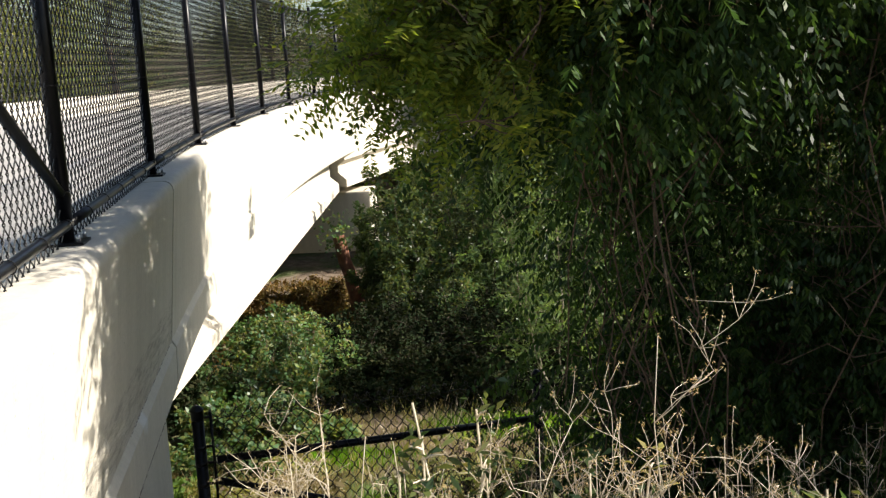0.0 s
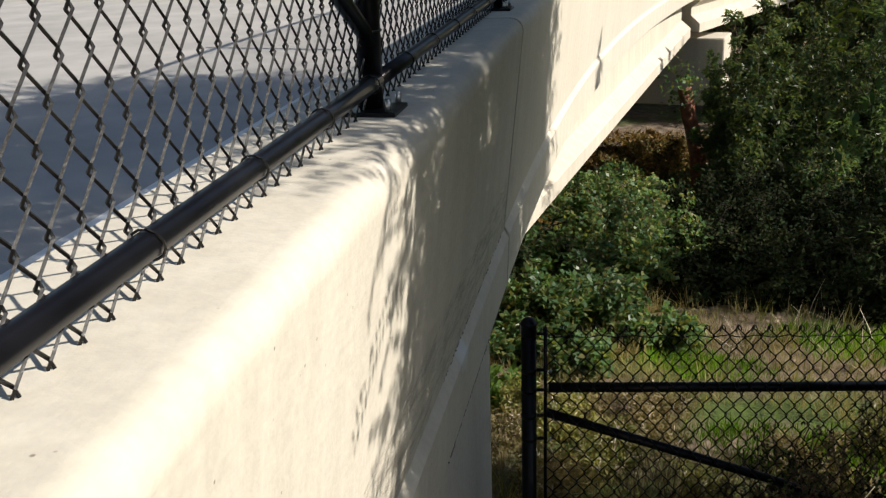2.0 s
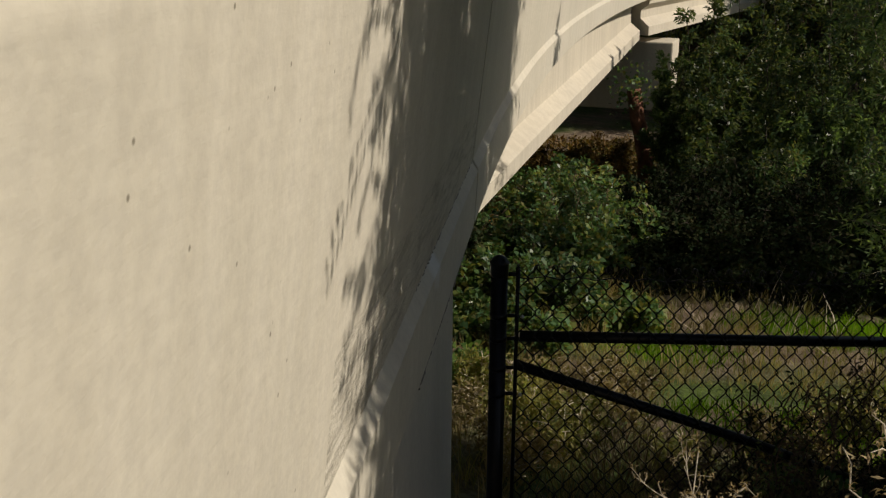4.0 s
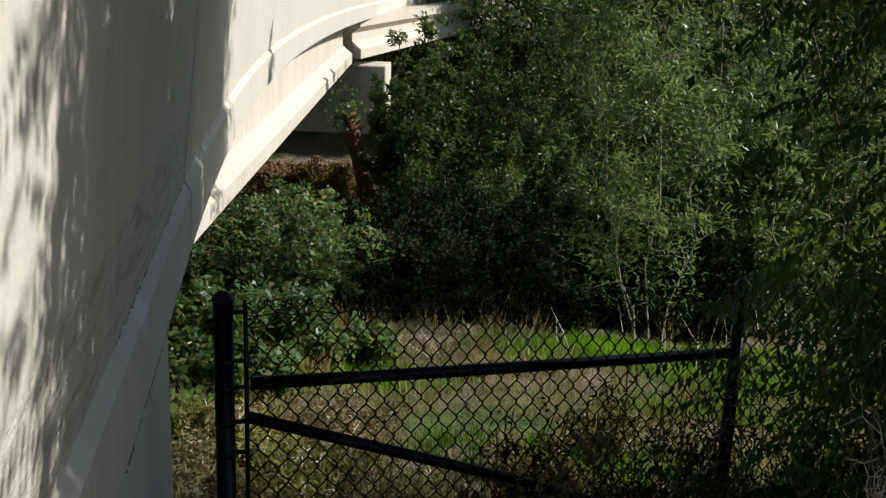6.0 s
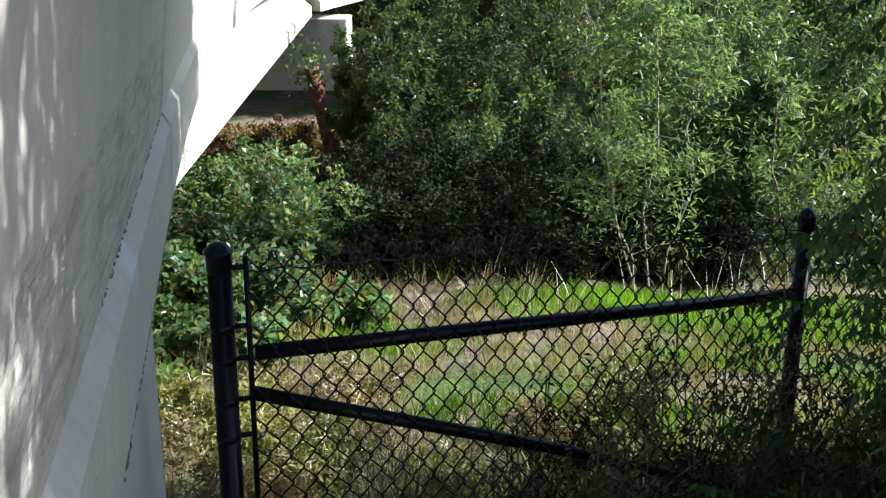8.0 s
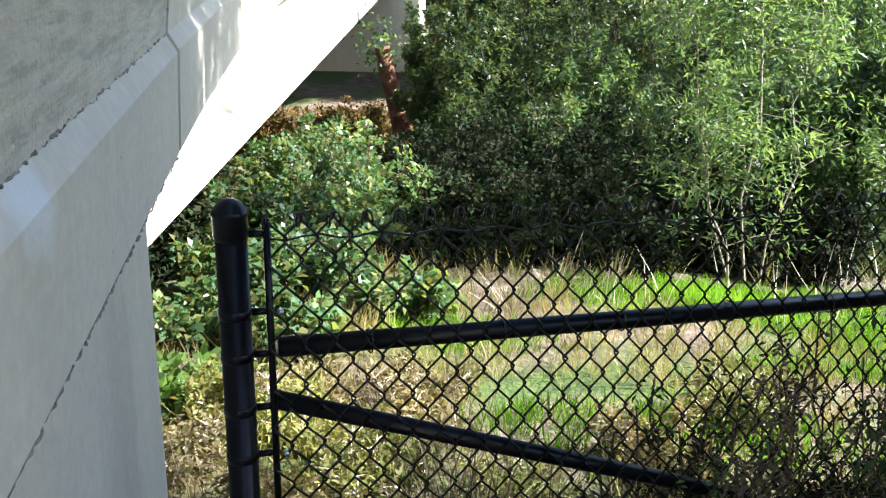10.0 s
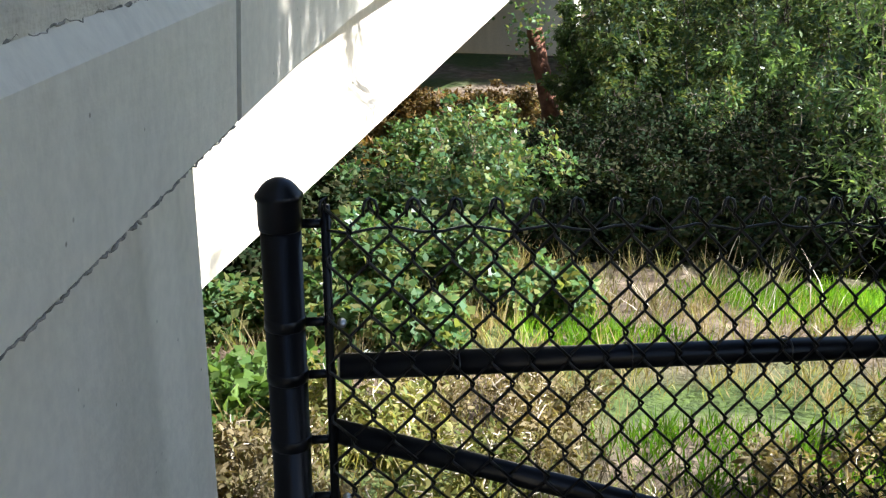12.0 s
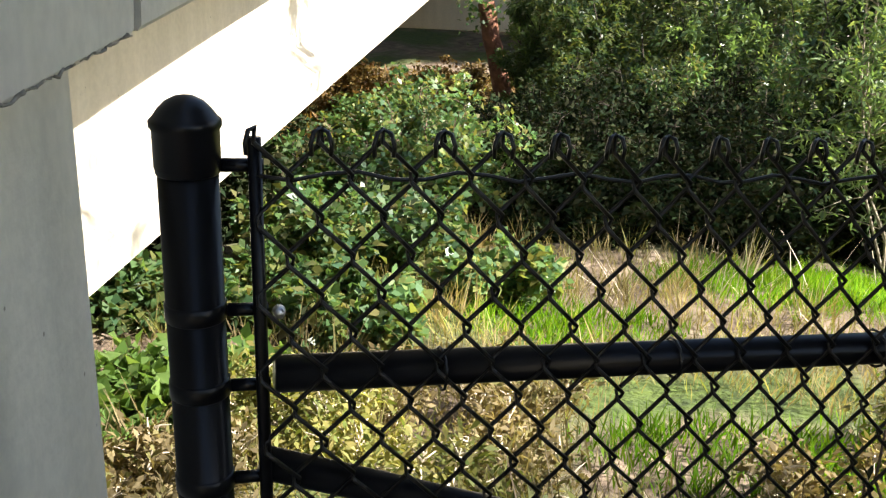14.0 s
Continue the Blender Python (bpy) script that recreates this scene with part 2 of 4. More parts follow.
def edge_at(o, dz, y):
    """A place on the bridge edge: o metres outwards from the fence line, dz above the parapet's top."""
    y = np.asarray(y, float)
    s = -0.209 + 0.016 * np.maximum(0, y - 5.576)
    n = np.sqrt(1 + s * s)
    return np.stack([edge_x(y) + o / n, y - o * s / n, 2.983 + 0.016 * (y - 3.78) + dz], -1)


def sweep(name, section, ys, mat, parent=None, label="", level=None):
    """A solid of one cross-section (o, dz) drawn along the bridge edge."""
    rows = [edge_at(o, dz, ys) for o, dz in section]
    if level is not None:
        for k, (o, dz) in enumerate(section):
            if dz < -3:
                rows[k][:, 2] = level
    k, n = len(section), len(ys)
    v = np.stack(rows, 1).reshape(-1, 3)
    f = [(i * k + j, i * k + (j + 1) % k, (i + 1) * k + (j + 1) % k, (i + 1) * k + j) for i in range(n - 1) for j in range(k)]
    f += [tuple(range(k))[::-1], tuple((n - 1) * k + j for j in range(k))]
    ob = mesh_object(name, v, f, mat, parent, label)
    bm = bmesh.new()
    bm.from_mesh(ob.data)
    bmesh.ops.recalc_face_normals(bm, faces=bm.faces)
    bm.to_mesh(ob.data)
    bm.free()
    ob.data.shade_smooth()
    ob.data.set_sharp_from_angle(angle=radians(27))
    return ob


def ground_z(x, y):
    x, y = np.asarray(x, float), np.asarray(y, float)
    z = np.interp(y, [-100, -5, 0, 1.3, 2.0, 2.9, 3.7, 4.6, 5.8, 8, 11, 14, 19, 28, 40, 60, 100, 250],
                  [2.2, 2.1, 1.95, 1.8, 1.4, 1.0, 0.72, 0.45, 0.4, 0.15, -0.2, -0.75, -1.2, -1.2, 0, 2, 4, 14])
    z = z - 0.05 * np.clip(x, 0, 7)
    z = z + 0.03 * np.sin(2.1 * x + 0.7 * y) + 0.025 * np.sin(3.3 * y - 1.7 * x + 1.0) + 0.012 * np.sin(9 * x + 4) * np.sin(8 * y)
    return z


def build_ground():
    u = np.linspace(-1, 1, 190)
    xs = 0.2 + 140 * np.sinh(5.2 * u) / np.sinh(5.2)
    w = np.linspace(-1, 1, 230)
    ys = 6 + 240 * np.sinh(5.2 * w) / np.sinh(5.2)
    X, Y = np.meshgrid(xs, ys)
    v = np.stack([X, Y, ground_z(X, Y)], -1).reshape(-1, 3)
    n = len(xs)
    f = [(j * n + i, j * n + i + 1, (j + 1) * n + i + 1, (j + 1) * n + i) for j in range(len(ys) - 1) for i in range(n - 1)]
    tagged(mesh_object("ground", v, f, EARTH, smooth=True), "sloping earth bank with patchy turf and bare soil", "ground", kind="structure")


build_ground()

# ---- the bridge: parapet, wing wall, deck, girders, pier ----
Y_JOINT, Y_WALL = 5.92, 5.86
PARAPET = [(-0.24, 0.0), (0.105, 0.0), (0.125, -0.003), (0.141, -0.010), (0.153, -0.021), (0.161, -0.036), (0.165, -0.056), (0.1636, -0.073), (0.098, -0.69), (0.070, -0.957), (0.094, -0.997), (0.082, -1.232),
           (0.076, -1.24), (-0.24, -1.24)]
near_ys = np.arange(-5.0, Y_JOINT - 0.3, 0.25).tolist() + [Y_JOINT - 0.02]
far_ys = [Y_JOINT + 0.02] + np.arange(Y_JOINT + 0.3, 46, 0.35).tolist()
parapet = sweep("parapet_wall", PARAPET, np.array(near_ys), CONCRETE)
tagged(parapet, "pale concrete approach parapet with a chamfered ledge", "parapet", kind="structure")
parapet.data.materials.append(BOARDED)
for face in parapet.data.polygons:
    c = face.center
    if c.y > 3.2 and -0.96 < c.z - 2.983 - 0.016 * (c.y - 3.78) < -0.69 and face.normal.x > 0.7:
        face.material_index = 1
rng = np.random.default_rng(3)
seam_y = np.arange(4.3, Y_JOINT - 0.02, 0.012)
seam_o = 0.070 + 0.003 * rng.uniform(-1, 1, len(seam_y))
seam = rod("mortar_seam", [(np.array([edge_at(o, -0.956 + 0.003 * rng.normal(), y) for o, y in zip(seam_o, seam_y)]), 0.0006 + 0.0032 * rng.uniform(0, 1, len(seam_y)) ** 3)], SEAM, sides=6)
tagged(seam, "ragged dark mortar seam above the chamfered ledge", "seam", kind="structure")
# dark bead on the lower edge: grime, plus the gap's shadow as colour
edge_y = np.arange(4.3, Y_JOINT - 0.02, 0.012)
edge_grime_shade = rod("edge_grime_shade", [(np.array([edge_at(0.080 + 0.002 * rng.normal(), -1.236 + 0.002 * rng.normal(), y) for y in edge_y]), 0.0016 + 0.0022 * rng.uniform(0, 1, len(edge_y)) ** 3)], SEAM, sides=6)
tagged(edge_grime_shade, "ragged dark line of grime and painted gap shadow along the parapet's lower edge", "seam", kind="structure")
parapet_far = sweep("parapet_bridge", PARAPET, np.array(far_ys), CONCRETE)
tagged(parapet_far, "sunlit pale concrete bridge parapet curving away", "parapet", kind="structure")
joint = sweep("joint_filler", [(o - 0.02 if o > 0 else o, dz - 0.02 if dz == 0 else dz) for o, dz in PARAPET], np.array([Y_JOINT - 0.02, Y_JOINT + 0.02]), BLACK)
tagged(joint, "dark expansion joint in the concrete parapet", "joint", kind="structure")

wing = sweep("wall_wing", [(0.0, -1.235), (0.0, -4.2), (-0.6, -4.2), (-0.6, -1.235)], np.array(np.arange(-5.0, Y_WALL - 0.2, 0.3).tolist() + [Y_WALL]), CONCRETE, level=-0.8)
tagged(wing, "smooth pale concrete wing wall under the parapet", "wall", kind="structure")
abut = sweep("wall_abutment", [(-0.6, -1.235), (-0.6, -4.2), (-11.5, -4.2), (-11.5, -1.235)], np.array([5.2, 5.45]), CONCRETE, level=-1.2)
tagged(abut, "shaded concrete abutment wall below the deck", "wall", kind="structure")
deck = sweep("deck", [(-0.24, -0.9), (-0.24, -1.239), (-11.0, -1.239), (-11.0, -0.9)], np.arange(5.5, 46, 0.5), GIRDER)
tagged(deck, "concrete bridge deck slab", "bridge deck", kind="structure")
road = sweep("road", [(-0.24, -0.55), (-0.24, -0.899), (-11.0, -0.899), (-11.0, -0.55)], np.arange(-6.0, 46, 0.5), ASPHALT)
tagged(road, "pale grey sunlit worn road surface on the bridge", "road", kind="structure")
line = sweep("road_marking", [(-1.1, -0.547), (-1.1, -0.549), (-1.25, -0.549), (-1.25, -0.547)], np.arange(-6.0, 46, 0.5), PAINT)
tagged(line, "white painted edge line on asphalt", "road marking", kind="structure")
kerb = sweep("kerb", [(-0.242, -0.4), (-0.242, -0.549), (-0.62, -0.549), (-0.6, -0.4)], np.arange(-6.0, 46, 0.5), CONCRETE)
tagged(kerb, "low pale concrete kerb beside the parapet", "kerb", kind="structure")
far_side = sweep("parapet_opposite", [(-10.7, 0.0), (-10.7, -1.3), (-11.0, -1.3), (-11.0, 0.0)], np.arange(-6.0, 46, 0.5), CONCRETE)
tagged(far_side, "pale concrete parapet on the opposite side of the road", "parapet", kind="structure")


def girder(name, a, b, za, zb, depth, label):
    """A precast girder from a to b (plan) with bottom heights za and zb."""
    sec = [(0.0, 0.0), (0.0, 0.16), (-0.17, 0.30), (-0.17, depth - 0.28), (-0.02, depth - 0.16), (-0.02, depth),
           (-0.5, depth), (-0.5, depth - 0.16), (-0.35, depth - 0.28), (-0.35, 0.30), (-0.52, 0.16), (-0.52, 0.0)]
    a, b = np.array(a, float), np.array(b, float)
    t = (b - a) / np.linalg.norm(b - a)
    side = np.array([t[1], -t[0]])
    v = []
    for p, z in ((a, za), (b, zb)):
        v += [(*(p + side * o), z + h) for o, h in sec]
    k = len(sec)
    f = [(j, (j + 1) % k, k + (j + 1) % k, k + j) for j in range(k)] + [tuple(range(k))[::-1], tuple(range(k, 2 * k))]
    ob = mesh_object(name, v, f, GIRDER)
    bm = bmesh.new()
    bm.from_mesh(ob.data)
    bmesh.ops.recalc_face_normals(bm, faces=bm.faces)
    bm.to_mesh(ob.data)
    bm.free()
    return tagged(ob, label, "girder", "bridge girders", "structure")


girder("girder_1", (-2.47, 5.47), (-2.76, 20.9), 0.37, 1.27, 1.40, "sunlit pale concrete bridge girder")
girder("girder_2", (-2.63, 21.1), (-0.2, 31.0), 1.33, 1.62, 0.72, "pale concrete girder of the farther span")
for n, off in enumerate((2.6, 5.2, 7.8)):
    girder(f"girder_{3 + n}", (-2.47 - off, 5.47), (-2.76 - off, 20.9), 0.37, 1.27, 1.2, "shaded concrete girder under the deck")

pier = thing("bridge_pier", (-6.0, 21.7, -1.3), "concrete bent cap on round columns below the deck", "bridge pier", kind="structure")
under(block("cap", (7.6, 1.0, 1.28), (-6.03, 22.1, 0.54), GIRDER, bevel=0.03), pier)
for x in (-6.4, -9.0):
    under(rod("column", [([(x, 22.1, -1.6), (x, 22.1, 0.2)], 0.42)], GIRDER, sides=20), pier)

# ---- chain-link fencing ----
def wire_fabric(place, length, height, pitch=0.0711, wire=0.0021, sides=4, weave=0.006):
    """Paths of the bent wires of a chain-link fabric; place(s, h, d) gives a point along, up and across."""
    half, rise = pitch / 2, pitch * 0.68
    rows = int(round(height / rise))
    out = []
    for i in range(int(length / half)):
        pts = []
        for j in range(rows + 1):
            flip = (i + j) % 2
            s0, h0 = (i + flip) * half, j * rise
            a = s0 + (0.003 if flip else -0.003)
            for dh in (-0.12, 0.12):
                pts.append(place(a, h0 + dh * rise, weave * (0.5 if (flip ^ (dh > 0)) else -0.5)))
        out.append((pts, wire))
    return out


def ring(centre, axis, radius, wire, turns=12):
    axis = Vector(axis).normalized()
    a = axis.orthogonal().normalized()
    c = axis.cross(a)
    return ([tuple(Vector(centre) + radius * (math.cos(k * 2 * math.pi / turns) * a + math.sin(k * 2 * math.pi / turns) * c)) for k in range(turns + 1)], wire)


POST_YS = [1.46, 3.86, 6.27, 8.68, 11.1, 13.51, 15.92, 18.36, 20.8, 23.2, 25.6, 28.0, 30.4, 32.8, 35.2]
FENCE_H = 1.52
fence = thing("bridge_fence", tuple(edge_at(0, 0, 3.86)), "black vinyl chain-link fence on the bridge parapet", "fence")


def upper(s, h, d):
    return edge_at(d, h, s)


def post_mesh():
    bm = bmesh.new()
    bmesh.ops.create_cone(bm, cap_ends=True, segments=18, radius1=0.030, radius2=0.030, depth=FENCE_H + 0.03, matrix=Matrix.Translation((0, 0, (FENCE_H + 0.03) / 2)))
    dome = bmesh.ops.create_uvsphere(bm, u_segments=16, v_segments=8, radius=0.034, matrix=Matrix.Translation((0, 0, FENCE_H + 0.03)) @ Matrix.Diagonal((1, 1, 0.6, 1)))
    me = bpy.data.meshes.new("post")
    bm.to_mesh(me)
    bm.free()
    me.materials.append(BLACK)
    me.shade_smooth()
    return me


POST = post_mesh()
for y in POST_YS:
    p = new("post", POST)
    p.location = edge_at(0, 0.008, y)
    under(p, fence)
    plate = under(block("base_plate", (0.15, 0.15, 0.012), (0, 0, 0), BLACK, bevel=0.003), fence)
    plate.location = edge_at(0, 0.005, y)
    plate.rotation_euler.z = 0.2
    if y < 9:
        for dx, dy in ((0.055, 0.055), (0.055, -0.055)):
            b = edge_at(dx, 0.012, y + dy)
            under(rod("anchor_bolt", [([b, b + (0, 0, 0.03)], 0.008)], STEEL, sides=6), fence)
for a, b in zip(POST_YS[:-1], POST_YS[1:]):
    ys = np.linspace(a, b, 7)
    under(rod("bottom_rail", [(edge_at(0.014, 0.077, ys), 0.021)], BLACK, sides=10), fence)
    under(rod("top_rail", [(edge_at(0, FENCE_H - 0.03, ys), 0.021)], BLACK, sides=8), fence)
for a in np.arange(-1.0, 1.4, 2.4):
    under(rod("bottom_rail", [(edge_at(0.014, 0.077, np.linspace(-1.0, 1.46, 7)), 0.021)], BLACK, sides=10), fence)
    under(rod("top_rail", [(edge_at(0, FENCE_H - 0.03, np.linspace(-1.0, 1.46, 7)), 0.021)], BLACK, sides=8), fence)
under(rod("brace", [(np.array([edge_at(0.0, 1.40, 1.49), edge_at(0.0, 0.2, 3.82)]), 0.021)], BLACK, sides=10), fence)
ties = []
for y in np.arange(1.0, 9.0, 0.4):
    c, n = edge_at(0.014, 0.077, y), edge_at(0.014, 0.077, y + 0.1)
    ties.append(ring(c, n - c + np.array((0, 0, 0.03)), 0.0245, 0.0022))
v, f = tubes(ties, 5)
under(mesh_object("wire_tie", v, f, WIRE), fence)["kind"] = "stuff"
for y in POST_YS[:5]:
    for h in (0.2, 0.6, 1.0, 1.4):
        under(rod("post_tie", [ring(edge_at(0, h, y), (0, 0, 1), 0.0325, 0.003)], WIRE, sides=5), fence)
cuts = [-1.0] + POST_YS
for a, b in zip(cuts[:-1], cuts[1:]):
    paths = wire_fabric(lambda s, h, d: upper(a + s, 0.006 + h, -0.01 + d), b - a, FENCE_H - 0.03, wire=0.0029)
    v, f = tubes(paths, 4 if a < 4 else 3)
    under(mesh_object("fabric", v, f, WIRE), fence)["kind"] = "stuff"

# ---- the lower fence across the bank ----
LA, LB = np.array((-1.072, 5.62, 1.722)), np.array((0.886, 6.582, 1.593))
LDIR = (LB - LA) / np.linalg.norm((LB - LA)[:2])
LLEN = float(np.linalg.norm((LB - LA)[:2]))
LSIDE = np.array((LDIR[1], -LDIR[0], 0)) / np.linalg.norm(LDIR[:2])
low = thing("bank_fence", (-1.072, 5.62, 0.4), "black vinyl chain-link fence end with capped post and brace", "fence")


def lower(s, h, d):
    return LA + LDIR * s + LSIDE * d + np.array((0, 0, h))


def dome_post(name, at, top, bottom, radius):
    prof = [(radius, bottom - top), (radius, -0.058), (radius * 1.03, -0.060), (radius * 1.09, -0.056), (radius * 1.09, -0.014), (radius * 1.17, -0.010),
            (radius * 1.17, -0.003), (radius * 1.05, 0.001), (radius * 0.86, 0.010), (radius * 0.62, 0.018), (radius * 0.32, 0.023), (0.0005, 0.025)]
    made = []
    for title, rows in ((name, prof[:2]), ("cap", prof[2:])):
        bm = bmesh.new()
        rings = [[bm.verts.new((r * math.cos(k * math.pi / 14), r * math.sin(k * math.pi / 14), z)) for k in range(28)] for r, z in rows]
        for a, b in zip(rings[:-1], rings[1:]):
            for k in range(28):
                bm.faces.new((a[k], a[(k + 1) % 28], b[(k + 1) % 28], b[k]))
        bm.faces.new(rings[-1])
        me = bpy.data.meshes.new(title)
        bm.to_mesh(me)
        bm.free()
        me.materials.append(BLACK)
        me.shade_smooth()
        made.append(new(title, me))
    made[0].location = at
    made[1].parent = made[0]
    return made[0]


under(dome_post("terminal_post", (*LA[:2], 1.733), 1.733, 0.2, 0.0342), low)
under(dome_post("line_post", (*LB[:2], LB[2] + 0.0), LB[2] + 0.0, 0.0, 0.030), low)
LC = lower(LLEN * 2, 0, 0)
under(dome_post("line_post", (*LC[:2], LC[2] - 0.01), LC[2] - 0.01, -0.3, 0.030), low)
RAIL = -0.307
under(rod("rail", [([lower(0.09, RAIL, -0.005), lower(LLEN * 0.5, RAIL - 0.004, -0.005), lower(LLEN, RAIL, 0)], 0.0235)], BLACK, sides=16), low)
under(rod("brace", [([lower(0.072, -0.430, -0.008), lower(1.13, -0.785, -0.008), lower(LLEN - 0.03, -1.165, 0)], 0.022)], BLACK, sides=16), low)
BAR = 0.073
under(rod("tension_bar", [([lower(BAR, -0.008, 0.012), lower(BAR, -0.3, 0.012), lower(BAR, -1.2, 0.012)], 0.0085)], BLACK, sides=8), low)
for h in (-0.042, -0.217, -0.315, -0.442, -0.557):
    c = lower(0, h, 0)
    band = [(np.array([c - (0, 0, 0.011), c - (0, 0, 0.0095), c + (0, 0, 0.0095), c + (0, 0, 0.011)]), (0.0345, 0.0362, 0.0362, 0.0345))]
    band.append(([lower(0.036, h, 0.004), lower(BAR + 0.01, h, 0.004)], 0.008))
    clamp = under(rod("band", band, BLACK, sides=24), low)
    if h in (-0.217, -0.557):
        b = lower(BAR + 0.022, h, 0.012)
        rod("bolt_head", [([b, b + LSIDE * 0.012], [0.0085, 0.006])], STEEL, clamp, sides=10)
paths = []
half, rise = 0.0362, 0.0485
LOWH = 1.26
for i in range(int(2 * LLEN / half) - 3):
    pts = []
    rows = int(LOWH / rise)
    for j in range(rows + 1):
        flip = (i + j) % 2
        wob = 0.002 * math.sin(i * 1.7 + j * 0.9)
        a = BAR + (i + flip) * half + (0.002 if flip else -0.002) + wob
        h = -0.006 - j * rise + 0.004 * math.sin(i * 0.35)
        pts.append(lower(a, h + 0.005, 0.022 + (0.004 if flip else -0.004)))
        pts.append(lower(a, h - 0.005, 0.022 + (-0.004 if flip else 0.004)))
    # knuckled selvage: the wire's end is bent over its neighbour and back down
    turn = -1 if i % 2 else 1
    top = BAR + (i + i % 2) * half
    hook = [lower(top - turn * u, h, 0.022 + d) for u, h, d in ((0.011, -0.024, 0.007), (0.012, -0.010, 0.009), (0.008, 0.003, 0.007), (0.0, 0.007, 0.002))]
    paths.append((hook + pts[1:], 0.0031))
v, f = tubes(paths, 5)
under(mesh_object("fabric", v, f, WIRE, smooth=True), low)["kind"] = "stuff"
s = np.linspace(BAR, 2 * LLEN, 110)
under(rod("top_wire", [(np.array([lower(a, -0.05 + 0.006 * math.sin(a * 44), 0.018) for a in s]), 0.0026)], WIRE, sides=6), low)
for a in np.arange(0.3, LLEN, 0.33):
    under(rod("rail_tie", [ring(lower(a, RAIL, 0.002), LDIR + np.array((0, 0, 0.05)), 0.0275, 0.0022)], WIRE, sides=5), low)

# ---- plants ----
def unit(a):
    return a / (np.linalg.norm(a, axis=-1, keepdims=True) + 1e-9)


def leaves(P, D, L, W, rng, fold=0.18):
    """Leaf quads from bases P, directions D, lengths L and widths W."""
    n = len(P)
    S = unit(np.cross(D, rng.normal(size=(n, 3)) * 0.6 + np.array((0, 0, 1.0))))
    N = np.cross(S, D)
    L, W = np.broadcast_to(L, (n,))[:, None], np.broadcast_to(W, (n,))[:, None]
    m = P + 0.48 * L * D + fold * W * N
    return np.stack([P, m + S * W / 2, P + L * D - 0.1 * L * N, m - S * W / 2], 1)


def fronds(P, D, rng, length=0.42, pairs=10, leaflet=0.074, width=0.021, droop=0.65):
    """Feathery compound leaves: pairs of leaflets along drooping midribs."""
    n = len(P)
    L = length * rng.uniform(0.65, 1.2, n)
    k = np.linspace(0.16, 0.98, pairs)
    side = unit(np.cross(D, rng.normal(size=(n, 3)) * 0.5 + np.array((0, 0, 1.0))))
    out = []
    for u in k:
        c = P + D * (L * u)[:, None] - np.array((0, 0, 1.0)) * (0.33 * L * u * u)[:, None]
        for sg in (-1, 1):
            d = unit((1.1 - 0.85 * droop) * side * sg + 0.2 * D + rng.normal(size=(n, 3)) * 0.14 - np.array((0, 0, droop)))
            l = leaflet * rng.uniform(0.75, 1.15, n) * (1.1 - 0.35 * u)
            nrm = unit(np.cross(d, D) * sg + rng.normal(size=(n, 3)) * 0.3)
            w = unit(np.cross(d, nrm)) * (width * rng.uniform(0.8, 1.2, n))[:, None] / 2
            m = c + d * (0.5 * l)[:, None]
            out.append(np.stack([c, m + w, c + d * l[:, None], m - w], 1))
    return np.concatenate(out)


def limb(a, b, rng, r0, r1, steps=7, wander=0.08):
    a, b = np.array(a, float), np.array(b, float)
    t = np.linspace(0, 1, steps)[:, None]
    w = rng.normal(size=(steps, 3)) * wander * np.linalg.norm(b - a) * np.sin(np.pi * t)
    return a + (b - a) * t + w, np.linspace(r0, r1, steps)


